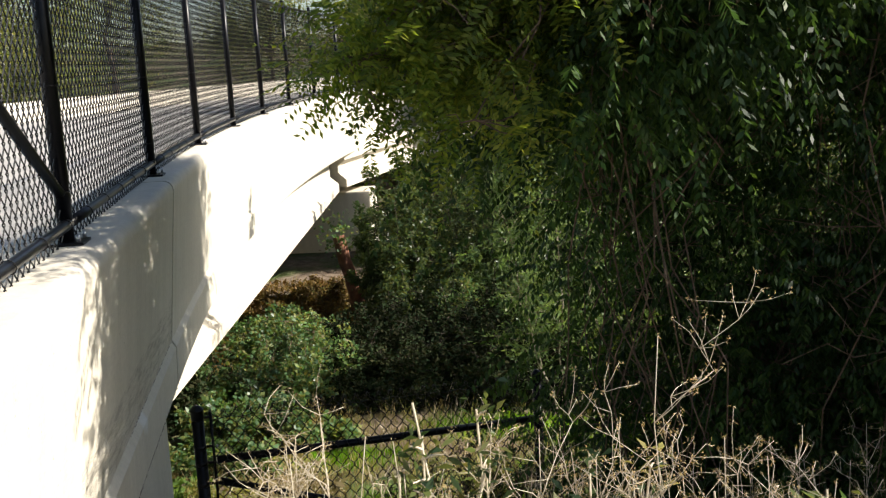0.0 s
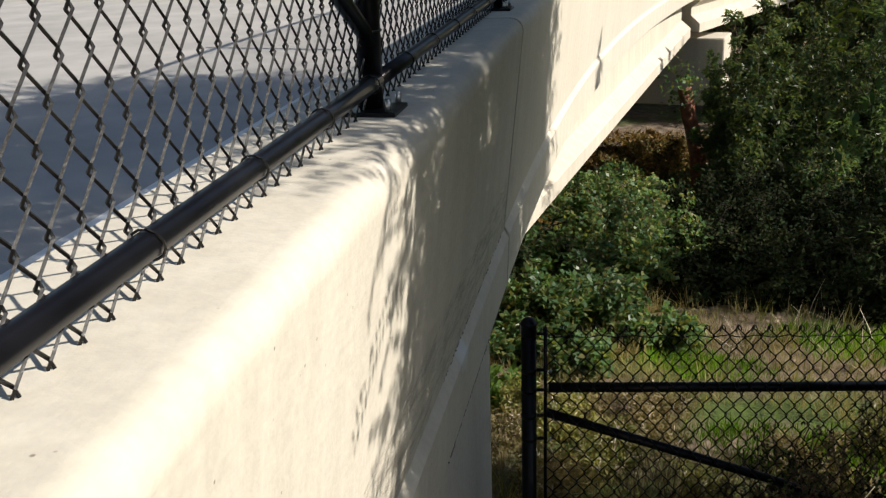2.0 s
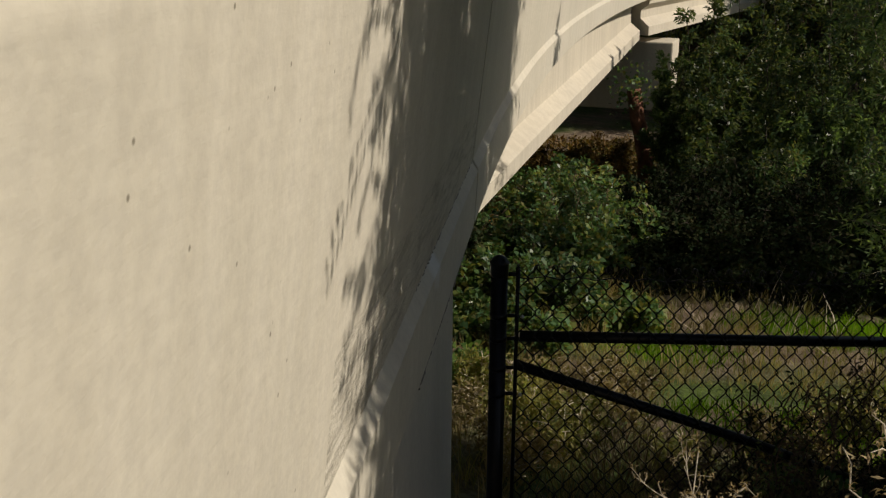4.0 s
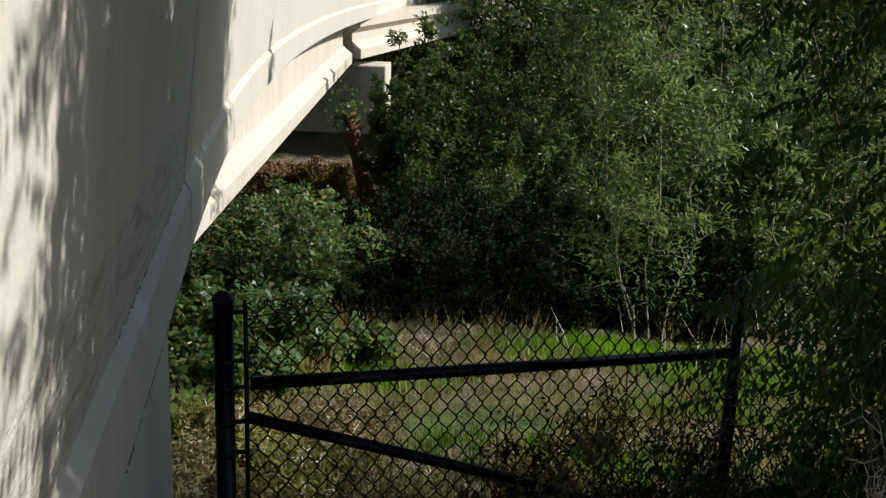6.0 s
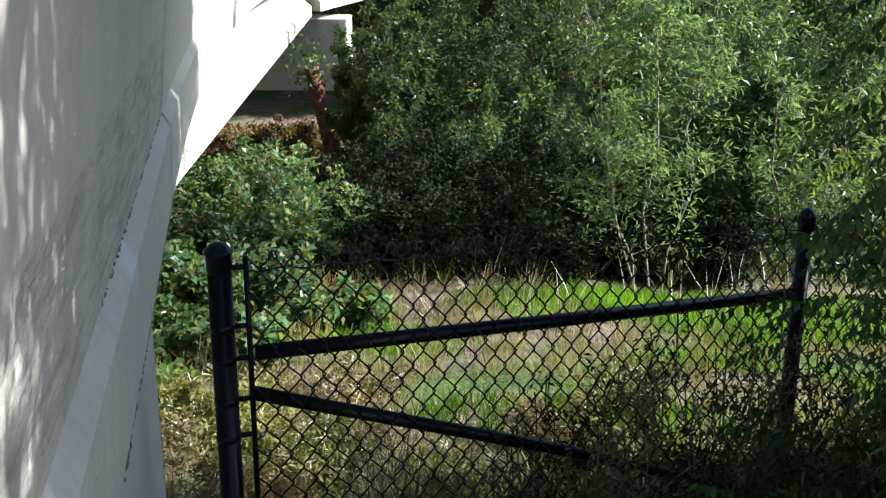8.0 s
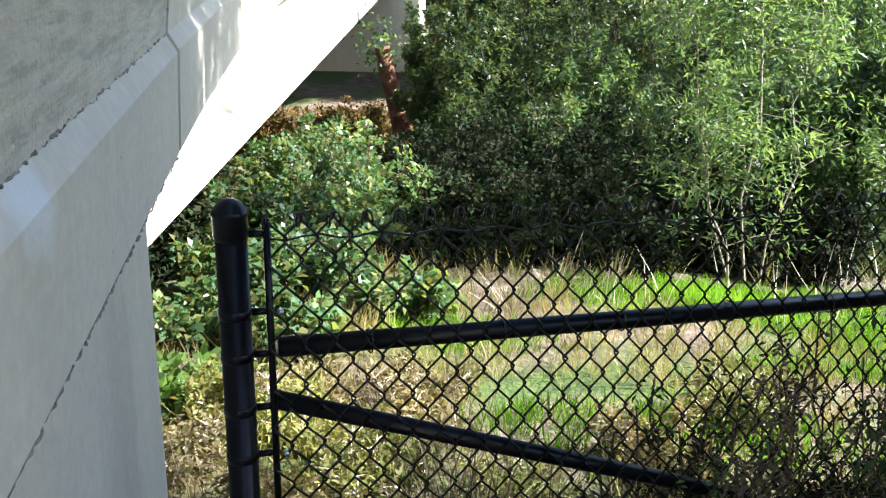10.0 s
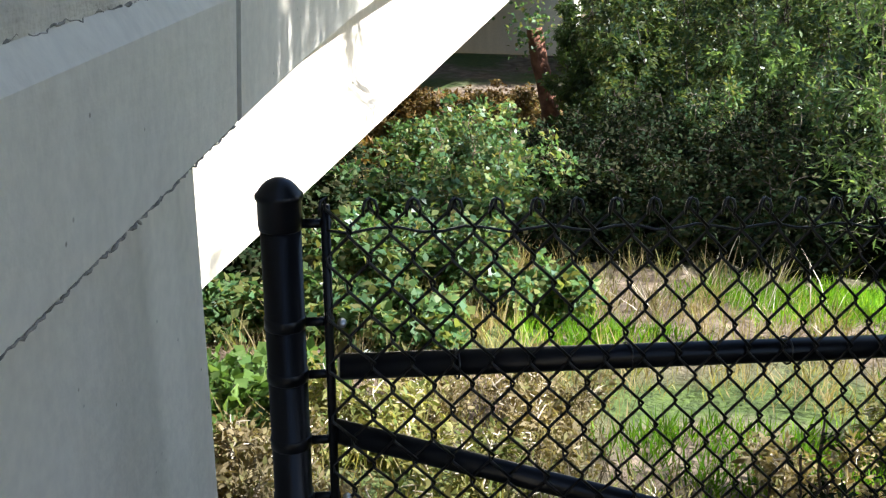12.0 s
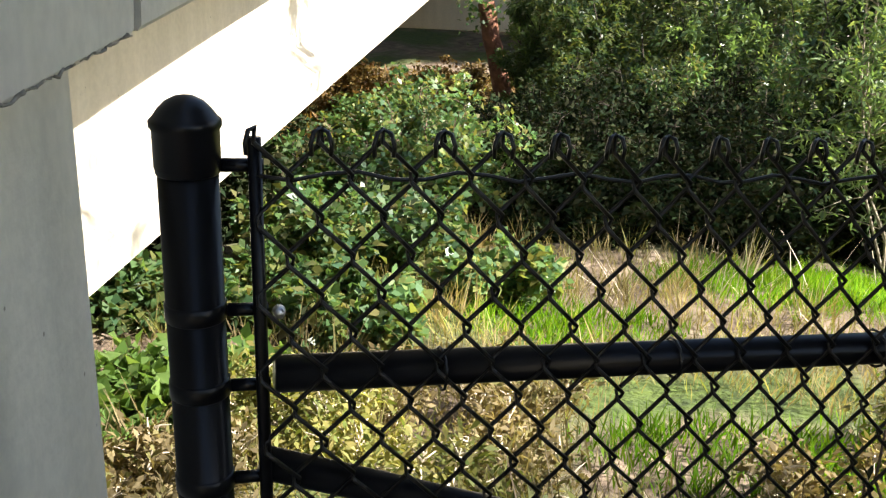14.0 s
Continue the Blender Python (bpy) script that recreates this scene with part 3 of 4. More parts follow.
def walnut_tree():
    rng = np.random.default_rng(5)
    base = np.array((5.5, 6.0, 0.05))
    tree = thing("walnut_tree", tuple(base), "large shady tree with drooping feathery compound leaves", "tree")
    trunk, rad = limb(base - (0, 0, 0.2), base + (-0.3, 0.2, 4.2), rng, 0.21, 0.13, 9, 0.02)
    under(rod("trunk", [(trunk, rad)], BARK, sides=14), tree)
    spots = []

    def sunward(x, ys, zs):
        """The place at x from which the sun's light falls on the wall at ys, zs."""
        run = (x - float(edge_x(ys))) / SUN.x
        return np.array((x, ys + run * SUN.y, zs + run * SUN.z))

    # boughs over the wall: loose at their near end, dense towards the abutment
    # bright takes the clumps that get the sunlit leaf colour
    bright = []
    while len(spots) + len(bright) < 600:
        ys, zs = rng.uniform(3.6, 7.9), rng.uniform(0.4, 4.6)
        loose = ys < 4.3
        if zs < (1.7 if ys < 4.6 else 0.4 if ys < 5.7 else 1.95) or ys > 7.15 + 0.6 * min(1.0, max(0.0, (2.9 - zs) / 0.8)):
            continue
        if loose and rng.uniform() > 0.45 + 0.7 * (ys - 3.5) or 4.2 < ys < 5.0 and 2.3 < zs < 3.4 or 4.75 < ys < 5.95 and 2.25 < zs < 2.8 and rng.uniform() < 0.8:
            continue
        least = max(0.5, (3.4 - zs) / 0.75 - 1.0)
        at = sunward(least + (1.1 if ys < 4.25 else 3.0) * rng.uniform() ** 1.1, ys, zs)
        (bright if at[0] < 1.1 and ys < 5.0 else spots).append((at, 0.11 if loose else 0.22, 11 if loose else 13 if ys < 5.4 else 18))
    for _ in range(60):
        ys, zs = rng.uniform(4.25, 5.5), rng.uniform(1.75, 2.2)
        spots.append((sunward((3.5 - zs) / 0.75 - 1.0 + 1.5 * rng.uniform(), ys, zs), 0.2, 18))
    # the inner mass of the crown, mostly out of view, added to shade the bank
    for _ in range(230):
        x = rng.uniform(2.4, 6.6)
        spots.append((np.array((x, rng.uniform(4.9, 5.85) + 0.03 * x, rng.uniform(0.8, 4.8))), 0.32, 20))
    # outer crown on the sunny side, out of view, added to block the sun
    for _ in range(120):
        spots.append((np.array((rng.uniform(5.2, 8.4), rng.uniform(4.7, 6.6), rng.uniform(1.6, 6.4))), 0.48, 24))
    # the hanging curtain beside the fence
    for _ in range(230):
        x = rng.uniform(1.15, 3.6)
        spots.append((np.array((x, rng.uniform(5.4, 6.1) + 0.04 * x, rng.uniform(0.4, 4.6))), 0.26, 20))
    # low boughs behind the end of the fence
    for _ in range(140):
        x = rng.uniform(1.7, 4.8)
        spots.append((np.array((x, rng.uniform(5.9, 6.75), rng.uniform(0.35, 0.75 * x))), 0.22, 18))
    for _ in range(40):
        x = rng.uniform(0.95, 2.3)
        spots.append((np.array((x, rng.uniform(5.0, 6.1), rng.uniform(0.45, 1.15))), 0.2, 16))
    first = len(spots)
    # a few sprigs whose shade reaches the girder
    for _ in range(9):
        at = np.array((-2.5, rng.uniform(7.9, 8.35), rng.uniform(0.5, 1.1))) + np.array(SUN) * rng.uniform(3.9, 4.8)
        spots.append((at, 0.07, 4))
    spots += bright + [(np.array((1.5, 7.5, 1.7)), 0.08, 8), (np.array((1.62, 7.55, 1.62)), 0.08, 8)]
    # the long spray over the parapet, its leaves coloured as sunlit
    for _ in range(84):
        u = rng.uniform(0, 1)
        spots.append((np.array((0.14, 4.5, 3.62)) * (1 - u) + np.array((1.1, 4.6, 3.98)) * u + rng.normal(size=3) * np.array((0.05, 0.12, 0.05 + 0.08 * u)), 0.10 + 0.06 * u, 9))
    last = len(spots)
    for _ in range(30):
        u = rng.uniform(0, 1)
        spots.append((np.array((0.75, 5.2, 3.5)) * (1 - u) + np.array((1.8, 6.2, 3.3)) * u + rng.normal(size=3) * 0.14, 0.2, 14))
    roots = trunk[4:]
    limbs = []
    hubs = [np.array(h) for h in ((4.0, 6.6, 4.6), (3.6, 6.6, 5.6), (2.2, 6.4, 5.0), (3.0, 6.4, 3.6), (4.4, 6.2, 3.0), (2.4, 6.3, 2.4), (1.5, 6.1, 4.2), (1.3, 5.0, 4.3), (2.8, 4.6, 5.2), (4.6, 5.6, 6.0), (6.0, 6.2, 4.0))]
    for h in hubs:
        r = roots[np.argmin(np.linalg.norm(roots - h, axis=1))]
        limbs.append(limb(r, h, rng, 0.075, 0.028, 8, 0.05))
    # boughs reaching out over the bank, one above the other
    perches = list(hubs)
    for y in np.arange(3.55, 7.9, 0.55):
        for rise in (1.6, 2.6, 3.7):
            a, b = np.array((6.0, y + 0.5, rise + 5.2)), np.array((1.2, y + 0.15, rise + 1.75))
            if b[2] < 3.5:
                b = b + (a - b) * 0.3
            path, rad = limb(a, b, rng, 0.024, 0.006, 12, 0.012)
            limbs.append((path, rad))
            perches += list(path)
    perches = np.array(perches)
    twigs, P, D = [], [], []
    for c, spread, count in spots:
        h = perches[int(np.argmin(np.linalg.norm((perches - c) * (1, 2, 0.6), axis=1)))]
        twigs.append(limb(h, c, rng, 0.006, 0.003, 7, 0.05))
        p = c + rng.normal(size=(count, 3)) * spread * np.array((1, 1, 0.75))
        for q in p[:: 4]:
            twigs.append(limb(c, q, rng, 0.004, 0.002, 4, 0.08))
        P.append(p)
        D.append(unit((p - c) * 0.8 + rng.normal(size=(count, 3)) * 0.25 + np.array((-0.12, -0.08, -0.1)) * spread))
    under(rod("limb", limbs, BARK, sides=9), tree)
    v, f = tubes(twigs, 4)
    under(mesh_object("twig", v, f, BARK), tree)["kind"] = "stuff"
    spray = under(quads_object("spray", fronds(np.concatenate(P[first:last]), np.concatenate(D[first:last]), rng, 0.32, 12, 0.052, 0.0155, 0.3), SUNLEAFLET, label="yellow-green leaves on a hanging branch, coloured as if sunlit"), tree)
    spray["kind"] = "stuff"
    P, D = P[:first] + P[last:], D[:first] + D[last:]
    crown = under(quads_object("crown", fronds(np.concatenate(P), np.concatenate(D), rng, 0.38, 11, 0.064, 0.019), LEAFLET), tree)
    crown["kind"] = "stuff"


walnut_tree()


def bushy(name, base, height, spread, stems, label, category, mat, bark, seed, twigs_per=16, per_twig=16, leaf_l=0.06, leaf_w=0.025, low=0.12, up=0.35, stem_r=0.014, group="", tall=1.0):
    """A many-stemmed shrub or sapling, leaves set along its twigs."""
    rng = np.random.default_rng(seed)
    base = np.array((base[0], base[1], float(ground_z(base[0], base[1])) - 0.05))
    plant = thing(name, tuple(base), label, category, group)
    rods, P, D = [], [], []
    for s in range(stems):
        a = rng.uniform(0, 2 * np.pi)
        r = spread * math.sqrt(rng.uniform(0.02, 1))
        tip = base + np.array((r * math.cos(a), r * math.sin(a), height * rng.uniform(0.5, 1.08) * (1.08 - 0.45 * (r / spread) ** 2)))
        foot = base + np.array((0.18 * r * math.cos(a), 0.18 * r * math.sin(a), 0))
        path, rad = limb(foot, tip, rng, stem_r * rng.uniform(0.7, 1.2), 0.003, 9, 0.035)
        rods.append((path, rad))
        for t in range(twigs_per):
            u = low + (1 - low) * rng.uniform(0, 1) ** 0.8
            k = u * (len(path) - 1)
            i = min(int(k), len(path) - 2)
            o = path[i] + (path[i + 1] - path[i]) * (k - i)
            b = rng.uniform(0, 2 * np.pi)
            ln = spread * tall * rng.uniform(0.22, 0.5) * (1.15 - 0.7 * u)
            d = unit(np.array((math.cos(b), math.sin(b), rng.normal() * 0.35 + up)))
            e = o + d * ln + np.array((0, 0, -0.12 * ln))
            rods.append((np.array([o, (o + e) / 2 + (0, 0, 0.05 * ln), e]), (0.004, 0.003, 0.0015)))
            w = rng.uniform(0.05, 1.1, per_twig)[:, None] ** 0.6
            p = o + (e - o) * w + rng.normal(size=(per_twig, 3)) * (0.02 + 0.10 * ln)
            P.append(p)
            D.append(unit(rng.normal(size=(per_twig, 3)) * 0.75 + d * 0.8 + np.array((0, 0, -0.15))))
    v, f = tubes(rods, 4)
    under(mesh_object("stem", v, f, bark), plant)["kind"] = "stuff"
    P, D = np.concatenate(P), np.concatenate(D)
    n = len(P)
    crown = under(quads_object("crown", leaves(P, D, leaf_l * rng.uniform(0.6, 1.25, n), leaf_w * rng.uniform(0.7, 1.2, n), rng), mat), plant)
    crown["kind"] = "stuff"
    return plant


bushy("sapling", (1.35, 11.4), 5.2, 1.05, 4, "slender young willow-like tree with pale thin stems", "tree", WILLOW, PALEBARK, 11, 74, 30, 0.085, 0.022, 0.08, 0.45, 0.013, tall=1.1)
bushy("sapling", (2.9, 12.2), 4.6, 1.0, 4, "slender young tree with sunlit yellow-green leaves", "tree", WILLOW, PALEBARK, 12, 66, 30, 0.085, 0.024, 0.08, 0.45, 0.013, tall=1.1)
bushy("sapling", (0.35, 14.6), 2.3, 0.8, 5, "small bright green young tree in the hollow", "tree", VINE, PALEBARK, 13, 36, 18, 0.075, 0.028)
for x, y, h, r, sd in ((-2.35, 11.3, 0.8, 0.6, 21), (-2.1, 12.6, 1.2, 0.9, 22), (-1.95, 13.8, 0.95, 0.7, 23), (-2.75, 14.4, 1.3, 0.9, 24), (-2.3, 9.8, 0.5, 0.4, 25), (-2.9, 16.3, 0.9, 1.0, 26), (-1.7, 11.6, 0.7, 0.45, 27), (-1.85, 10.3, 0.6, 0.45, 28), (-2.2, 8.8, 0.34, 0.32, 29), (-1.7, 8.7, 0.32, 0.3, 48), (-1.2, 9.7, 0.45, 0.38, 49)):
    bushy("vine_thicket", (x, y), h * 0.98, r, 20, "dense leafy green thicket beside the bridge girder", "bush", VINE, BARK, sd, 12, 22, 0.068, 0.046, 0.05, 0.35, 0.008, "thicket under the bridge")
for x, y, h, r, sd in ((-1.35, 17.6, 3.1, 0.75, 31), (-1.0, 18.8, 3.6, 0.9, 32), (-1.7, 19.0, 2.9, 0.6, 33), (-0.35, 20.5, 4.2, 1.2, 34), (0.9, 19.5, 4.4, 1.3, 35), (2.3, 18.0, 4.8, 1.4, 36), (3.9, 17.0, 5.2, 1.6, 37), (4.4, 13.6, 4.6, 1.3, 38), (0.6, 16.6, 2.2, 1.0, 39), (5.8, 15.5, 6.0, 1.8, 40), (1.7, 15.6, 3.4, 1.1, 41), (2.8, 14.6, 3.8, 1.1, 42), (-0.5, 17.6, 1.5, 0.9, 43), (1.55, 12.75, 1.9, 0.8, 44), (2.5, 13.3, 2.7, 0.9, 45), (0.2, 15.2, 1.0, 0.8, 46)):
    bushy("shrub", (x, y), h, r, 13, "tall leafy shrub on the far side of the hollow", "bush", SHRUB if sd % 3 else WILLOW, DARKBARK, sd, 24, 34, 0.10, 0.04, 0.03, 0.35, 0.016, "shrubs in the hollow")
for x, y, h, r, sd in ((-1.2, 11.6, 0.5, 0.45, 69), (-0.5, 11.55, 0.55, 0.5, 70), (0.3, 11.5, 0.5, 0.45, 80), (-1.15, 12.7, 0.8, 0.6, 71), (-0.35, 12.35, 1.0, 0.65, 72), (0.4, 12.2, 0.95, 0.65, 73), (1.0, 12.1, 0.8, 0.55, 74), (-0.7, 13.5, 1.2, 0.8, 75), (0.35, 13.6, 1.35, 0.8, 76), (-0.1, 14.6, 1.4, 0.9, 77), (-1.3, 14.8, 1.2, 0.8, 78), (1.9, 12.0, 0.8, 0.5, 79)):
    bushy("bramble", (x, y), h, r, 24, "dense bramble, leaves coloured near black for the hollow's shade", "bush", BRAMBLE, DARKBARK, sd, 22, 18, 0.06, 0.035, 0.02, 0.2, 0.006, "brambles in the hollow")
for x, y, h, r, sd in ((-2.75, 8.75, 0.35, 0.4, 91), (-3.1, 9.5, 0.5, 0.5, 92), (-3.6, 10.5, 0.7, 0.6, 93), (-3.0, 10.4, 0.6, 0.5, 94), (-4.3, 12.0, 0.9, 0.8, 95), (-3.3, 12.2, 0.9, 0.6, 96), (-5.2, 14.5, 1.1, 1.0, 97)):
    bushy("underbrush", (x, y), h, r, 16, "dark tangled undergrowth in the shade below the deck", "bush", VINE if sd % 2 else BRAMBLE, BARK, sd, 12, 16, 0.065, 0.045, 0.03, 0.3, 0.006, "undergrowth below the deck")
for x, y, sd in ((-3.6, 18.5, 51), (-3.0, 20.3, 52), (-4.6, 19.5, 53), (-3.4, 17.2, 54)):
    bushy("dry_shrub", (x, y), 0.9, 0.8, 14, "russet drying shrub under the bridge", "bush", RUSSET if sd != 54 else VINE, BARK, sd, 18, 16, 0.07, 0.045, 0.05, 0.3, 0.008, "dry growth under the bridge")


def background_tree(x, y, h, r, seed, mat):
    rng = np.random.default_rng(seed)
    z = float(ground_z(x, y))
    tree = thing("background_tree", (x, y, z), "leafy tree in the woods beyond the bridge", "tree", "woods beyond")
    top = np.array((x, y, z + h * 0.85))
    limbs = [limb((x, y, z - 0.2), top, rng, 0.035 * h * 0.5, 0.03, 8, 0.02)]
    P = []
    for _ in range(int(26 + 3 * r)):
        a, u = rng.uniform(0, 2 * np.pi), rng.uniform(0.1, 1)
        rr = r * (1.05 - u ** 2 * 0.75) * rng.uniform(0.25, 1)
        c = np.array((x + rr * math.cos(a), y + rr * math.sin(a), z + h * u))
        limbs.append(limb((x, y, z + h * u * 0.7), c, rng, 0.04, 0.01, 5, 0.05))
        P.append(c + rng.normal(size=(230, 3)) * r * np.array((0.2, 0.2, 0.14)))
    v, f = tubes(limbs, 5)
    under(mesh_object("trunk", v, f, BARK), tree)
    P = np.concatenate(P)
    s = 0.16 * (0.6 + r / 6)
    q = leaves(P, unit(rng.normal(size=(len(P), 3)) - np.array((0, 0, 0.3))), s * rng.uniform(0.6, 1.2, len(P)), s * 0.55, rng)
    under(quads_object("crown", q, mat), tree)["kind"] = "stuff"


rng = np.random.default_rng(77)
for k in range(26):
    background_tree(-3 + 1.15 * k + rng.normal() * 0.6, 25 + rng.uniform(0, 9), rng.uniform(6, 10), rng.uniform(1.8, 3.0), 100 + k, SHRUB if k % 3 else FARLEAF)
for k in range(26):
    background_tree(-62 + 3.6 * k + rng.normal(), 58 + rng.uniform(0, 26), rng.uniform(7, 13), rng.uniform(3.0, 5.0), 140 + k, FARLEAF)


def red_trunk():
    rng = np.random.default_rng(8)
    at = (-2.2, 19.5, float(ground_z(-2.2, 19.5)))
    t = thing("red_trunk", at, "leaning reddish-brown tree trunk wrapped in vine", "tree trunk")
    path, rad = limb((-2.2, 19.5, at[2] - 0.2), (-2.62, 19.6, 0.55), rng, 0.15, 0.12, 9, 0.01)
    under(rod("trunk", [(path, rad)], REDBARK, sides=12), t)
    P = np.array([path[-1]] * 260) + rng.normal(size=(260, 3)) * np.array((0.22, 0.15, 0.22))
    under(quads_object("vine", leaves(P, unit(rng.normal(size=(260, 3))), 0.08, 0.06, rng), VINE), t)


red_trunk()


def blades(name, n, box, length, mat, label, seed, width=0.006, mask=None, stiff=0.35):
    rng = np.random.default_rng(seed)
    x, y = rng.uniform(box[0], box[2], n), rng.uniform(box[1], box[3], n)
    if mask is not None:
        keep = mask(x, y, rng)
        x, y = x[keep], y[keep]
    n = len(x)
    P = np.stack([x, y, ground_z(x, y) - 0.01], -1)
    D = unit(np.stack([rng.normal(size=n) * stiff, rng.normal(size=n) * stiff, np.ones(n)], -1))
    L = length * rng.uniform(0.45, 1.2, n)
    ob = quads_object(name, leaves(P, D, L, width * rng.uniform(0.6, 1.4, n), rng, 0.0), mat)
    tagged(ob, label, "grass", kind="stuff")


def off_wall(x, y):
    return x > edge_x(y) + np.where(y < 6.0, 0.12, -1.1)


GREEN = ((0.15, 7.75, 0.85, 0.42), (1.6, 10.4, 1.9, 0.75), (2.6, 8.5, 0.7, 0.5), (1.2, 8.9, 0.5, 0.25), (-0.7, 9.2, 0.6, 0.3), (3.7, 9.9, 0.9, 0.7))
BARE = ((-0.15, 8.2, 0.5, 0.4), (2.1, 8.9, 0.7, 0.35), (-2.3, 9.0, 0.4, 0.35), (-2.0, 6.75, 0.4, 0.2), (-0.5, 7.5, 0.45, 0.2))


def inside(patches, x, y, rng, soft=0.25):
    wob = 0.25 * np.sin(5.1 * x + 2.0 * y) + 0.2 * np.sin(7.3 * y - 3.1 * x) + rng.normal(size=len(x)) * soft
    return np.min([((x - a) / c) ** 2 + ((y - b) / d) ** 2 for a, b, c, d in patches], axis=0) < 1 + wob


def patchy(x, y, rng):
    return off_wall(x, y) & inside(GREEN, x, y, rng)


def gaps(x, y, rng):
    return off_wall(x, y) & ~inside(GREEN, x, y, rng) & ~inside(BARE, x, y, rng)


blades("lawn_grass", 60000, (-2.2, 7.0, 6, 11.4), 0.10, GRASS, "bright green sunlit grass beyond the fence", 61, 0.008, patchy)
blades("dry_grass", 20000, (-2.6, 5.9, 6, 11.0), 0.15, HAY, "straw-coloured dry grass beyond the fence", 62, 0.005, gaps)
blades("thin_green_grass", 7000, (-2.4, 6.2, 6, 11.0), 0.13, WEED, "thin yellow-green grass among the straw", 66, 0.006, gaps)
blades("bank_grass", 16000, (-1.2, 1.0, 5, 6.4), 0.26, HAY, "dry grass on the bank before the fence", 63, 0.005, lambda x, y, r: off_wall(x, y) & (x > -0.9 + 0.0 * y))
blades("undergrowth", 22000, (-3, 12.3, 8, 21), 0.22, SHRUB, "dark green undergrowth in the hollow", 64, 0.035, None, 0.9)


blades("russet_litter", 9000, (-7.0, 13.5, -2.4, 24), 0.2, RUSSET, "russet fallen leaves and low growth under the bridge", 67, 0.05, None, 1.2)


def dry_weed(at, height, seed, branches=9, label="tall dry branching weed stalk with seed heads", lean=(0, 0), reach=1.0, low=0.4):
    rng = np.random.default_rng(seed)
    z = float(ground_z(*at))
    weed = thing("dry_weed", (at[0], at[1], z), label, "weed", "dry weeds on the bank")
    foot = np.array((at[0], at[1], z - 0.05))
    tip = foot + np.array((lean[0], lean[1], height))
    main, rad = limb(foot, tip, rng, 0.003, 0.0011, 9, 0.014)
    rods, ends = [(main, rad)], [tip]
    for k in range(branches):
        u = rng.uniform(low, 0.97)
        o = main[int(u * 8)]
        a = rng.uniform(0, 2 * np.pi)
        ln = reach * height * rng.uniform(0.10, 0.22)
        e = o + ln * unit(np.array((math.cos(a) * 0.7, math.sin(a) * 0.7, rng.uniform(0.5, 1.3))))
        p, r = limb(o, e, rng, 0.0015, 0.0007, 6, 0.06)
        rods.append((p, r))
        ends.append(e)
        for _ in range(8):
            q = p[rng.integers(1, 6)]
            e2 = q + ln * rng.uniform(0.2, 0.42) * unit(rng.normal(size=3) + np.array((0, 0, 0.6)))
            rods.append((np.array([q, (q + e2) / 2 + rng.normal(size=3) * 0.006, e2]), (0.0009, 0.0007, 0.0005)))
            ends += [e2, q + (e2 - q) * rng.uniform(0.4, 0.9)]
    under(rod("stalk", rods, STRAW, sides=5), weed)
    P = np.repeat(np.array(ends), 5, axis=0)
    P = P + rng.normal(size=P.shape) * 0.004
    D = unit(rng.normal(size=P.shape) + np.array((0, 0, 0.3)))
    under(quads_object("seed_tuft", leaves(P, D, 0.009 * rng.uniform(0.5, 1.5, len(P)), 0.0032, rng, 0.5), SEED), weed)["kind"] = "stuff"


for k in range(26):
    x = 0.22 + 0.058 * k
    dry_weed((x, 2.35 + 0.13 * (k % 5)), 1.42 + 0.06 * (k * 7 % 5) - 0.04 * (k % 5), 500 + k, 9, lean=(0.12 * math.sin(k * 1.9), 0.05 * math.cos(k)))
dry_weed((1.02, 2.45), 1.8, 540, 12, lean=(0.1, 0.03))
dry_weed((0.13, 2.78), 1.56, 541, 22, lean=(0.02, 0.0), reach=0.55, low=0.62)
dry_weed((-0.16, 3.62), 1.3, 542, 16, lean=(0.02, 0.03), reach=0.6, low=0.7)
for k in range(30):
    dry_weed((0.55 + 0.07 * k + 0.08 * (k % 3), 3.95 + 0.27 * (k % 5)), 1.0 + 0.11 * (k % 6), 400 + k, 9, lean=(0.1 * math.sin(k * 2.3), 0.06 * math.cos(k)))


def weed_clump(at, height, seed, mat):
    bushy("weed_clump", at, height, 0.30, 12, "rank yellow-green weeds on the sunny bank", "weed", mat, STRAW, seed, 12, 12, 0.045, 0.016, 0.1, 0.6, 0.004, "weeds on the bank")


for k in range(18):
    weed_clump((0.6 + 0.15 * k, 4.0 + 0.3 * (k % 4)), 0.85 + 0.1 * (k % 4), 230 + k, (WEED, SHRUB, DEADSHADE)[k % 3])
for k in range(30):
    weed_clump((0.24 + 0.048 * k, 2.45 + 0.15 * (k % 4)), 1.30 + 0.05 * (k * 3 % 5) - 0.07 * (k % 4), 350 + k, (WEED, WEED, HAY, SHRUB, WEED)[k % 5])
for k in range(7):
    bushy("leafy_weed", (1.35 + 0.16 * k, 2.9 + 0.22 * (k % 3)), 1.1 + 0.12 * (k % 3), 0.34, 9, "broad-leaved green weed on the bank", "weed", SHRUB, STRAW, 390 + k, 10, 10, 0.10, 0.045, 0.2, 0.4, 0.005, "broad-leaved weeds on the bank")
for k in range(9):
    weed_clump((-1.9 + 0.5 * k, 6.9 + 0.5 * (k % 3)), 0.26 + 0.05 * (k % 3), 250 + k, WEED if k % 2 else HAY)
for k in range(7):
    weed_clump((-1.95 + 0.18 * k, 6.5 + 0.45 * (k % 4)), 0.24 + 0.06 * (k % 3), 270 + k, (HAY, HAY, WEED)[k % 3])
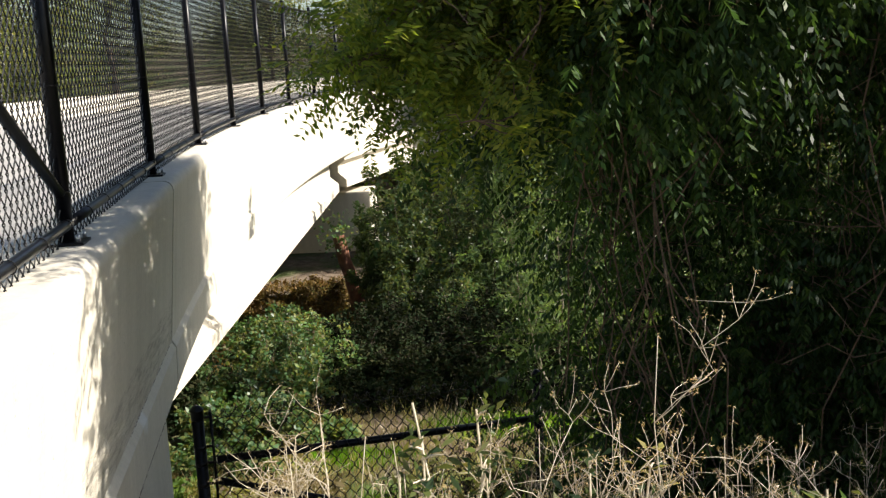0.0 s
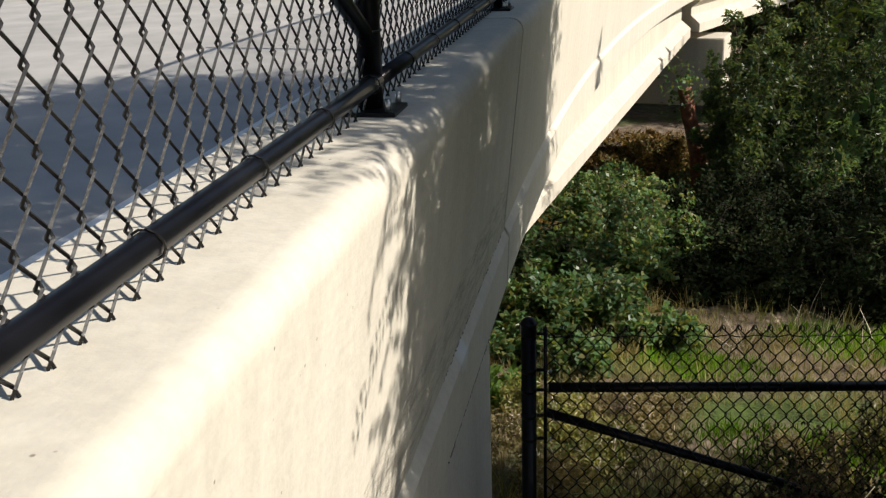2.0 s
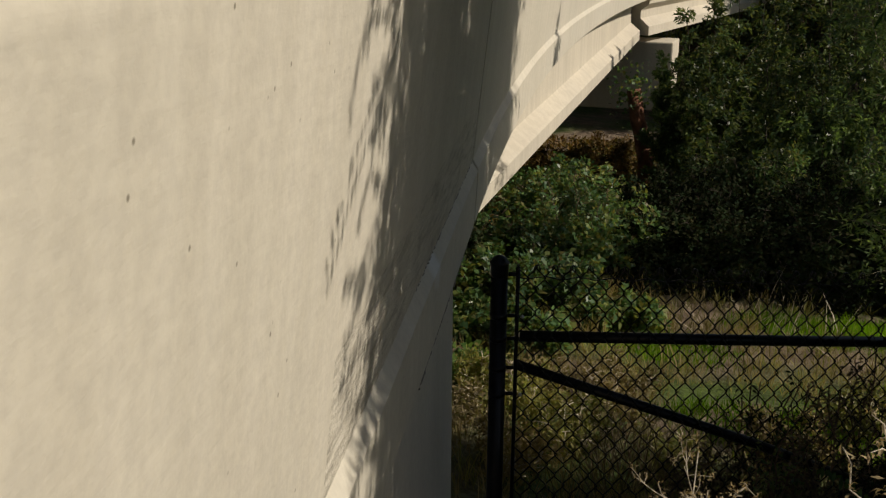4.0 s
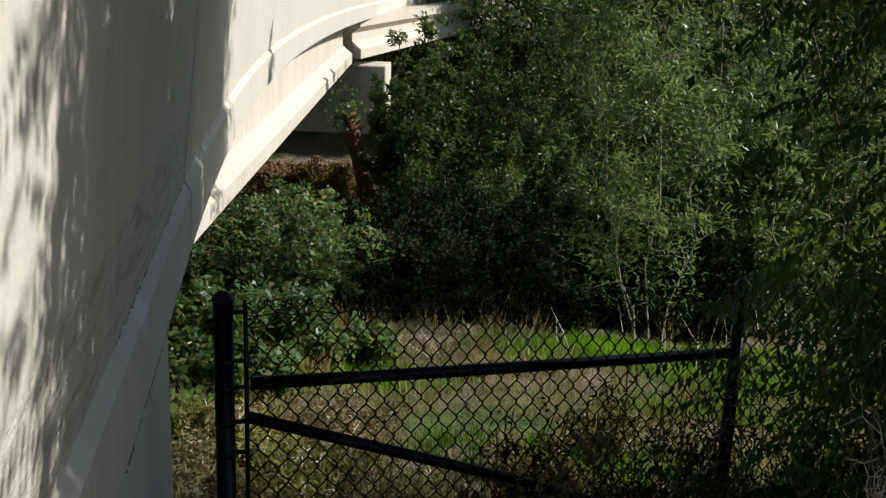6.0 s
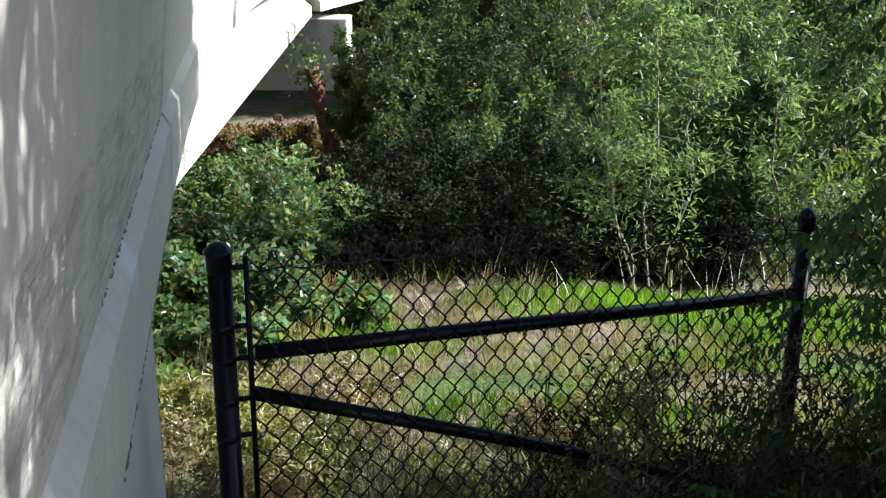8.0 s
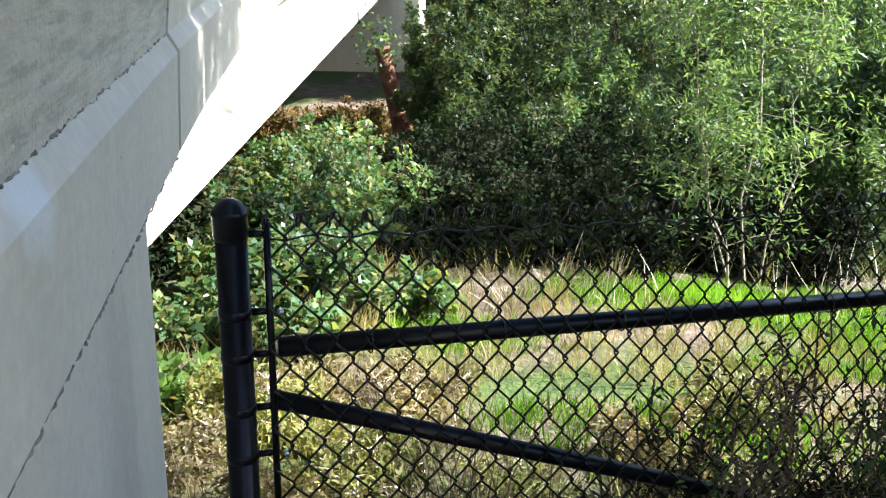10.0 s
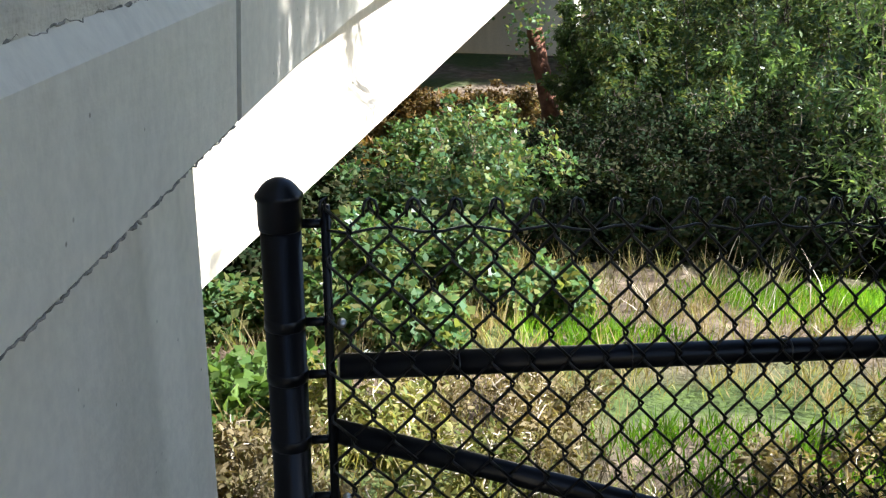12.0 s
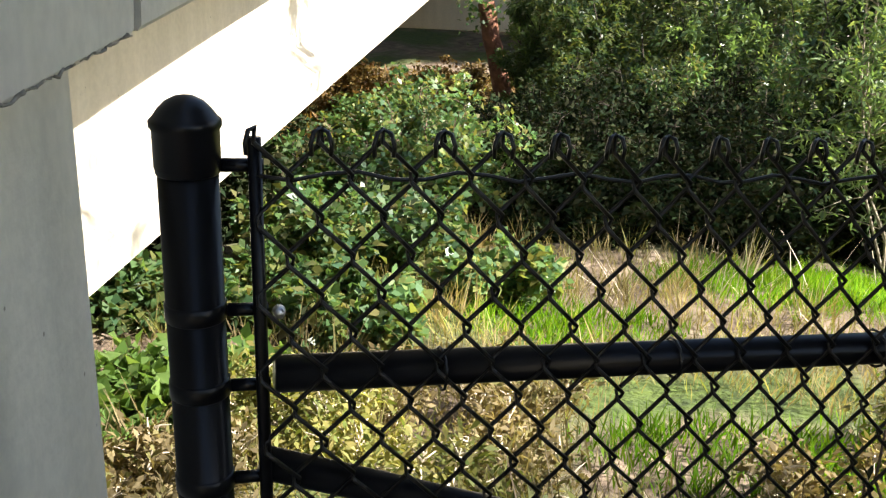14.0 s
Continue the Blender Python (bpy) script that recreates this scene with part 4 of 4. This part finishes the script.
for k in range(12):
    weed_clump((0.8 + 0.17 * k, 4.8 + 0.25 * (k % 3)), 0.55 + 0.1 * (k % 4), 290 + k, (SHRUB, DEADSHADE)[k % 2])
for k in range(14):
    a = LLEN * (0.48 + 0.05 * k)
    p = lower(a, 0, 0.16 * (1 if k % 2 else -1))
    bushy("fence_weed", (p[0], p[1]), 0.75 + 0.12 * (k % 4), 0.20, 9, "thin tangled weeds growing through the lower fence", "weed", (DEADSHADE, SHRUB, BRAMBLE)[k % 3], BARK, 310 + k, 8, 9, 0.035, 0.012, 0.15, 0.8, 0.003, "weeds along the lower fence")
blades("shade_grass", 7000, (-0.6, 4.9, 3.5, 6.5), 0.40, DEADSHADE, "tall brown dead grass, coloured darker for the shade before the fence", 65, 0.005, lambda x, y, r: (y < 5.5 + 0.49 * (x + 1.07)) & (x > -0.45), 0.3)


def tufts(name, n, box, height, per, mat, label, seed, where=None):
    """Clumps of longer grass, each a fan of blades from one root."""
    rng = np.random.default_rng(seed)
    x, y = rng.uniform(box[0], box[2], n), rng.uniform(box[1], box[3], n)
    keep = off_wall(x, y) if where is None else where(x, y, rng)
    x, y = np.repeat(x[keep], per), np.repeat(y[keep], per)
    m = len(x)
    x, y = x + rng.normal(size=m) * 0.035, y + rng.normal(size=m) * 0.035
    P = np.stack([x, y, ground_z(x, y) - 0.01], -1)
    D = unit(np.stack([rng.normal(size=m) * 0.42, rng.normal(size=m) * 0.42, np.ones(m)], -1))
    q = leaves(P, D, height * rng.uniform(0.35, 1.25, m), 0.0055 * rng.uniform(0.5, 1.4, m), rng, 0.0)
    tagged(quads_object(name, q, mat), label, "grass", kind="stuff")


tufts("straw_tuft", 280, (-2.4, 6.0, 5.0, 11.2), 0.27, 26, HAY, "tufts of pale straw-coloured grass", 81, gaps)
tufts("green_tuft", 640, (-1.6, 6.6, 4.0, 11.6), 0.14, 40, GRASS, "low bright green grass tufts in the sun", 82, patchy)
tufts("weedy_tuft", 90, (-2.4, 6.0, 5.0, 12.4), 0.28, 26, WEED, "rank yellow-green weed tufts", 83, gaps)
tufts("pale_stalk", 46, (-1.6, 9.5, 3.2, 11.3), 0.42, 4, STRAW, "thin pale dead stalks at the edge of the hollow", 84)
tufts("tall_straw", 70, (-1.9, 7.2, 1.6, 9.6), 0.34, 9, HAY, "tall bleached straw stalks standing in the lawn", 86, gaps)
tufts("shaded_tuft", 150, (-0.9, 4.9, 2.4, 7.0), 0.42, 30, DEADSHADE, "brown dead grass tufts, coloured darker for the shade by the fence", 85)
for k, (x, y) in enumerate(((-2.2, 7.5), (-2.1, 7.8))):
    bushy("ground_vine", (x, y), 0.26 + 0.04 * (k % 3), 0.34, 14, "low leafy pale green vine by the wall", "plant", PALEVINE, BARK, 330 + k, 10, 12, 0.075, 0.06, 0.1, 0.5, 0.004, "vines by the wall")
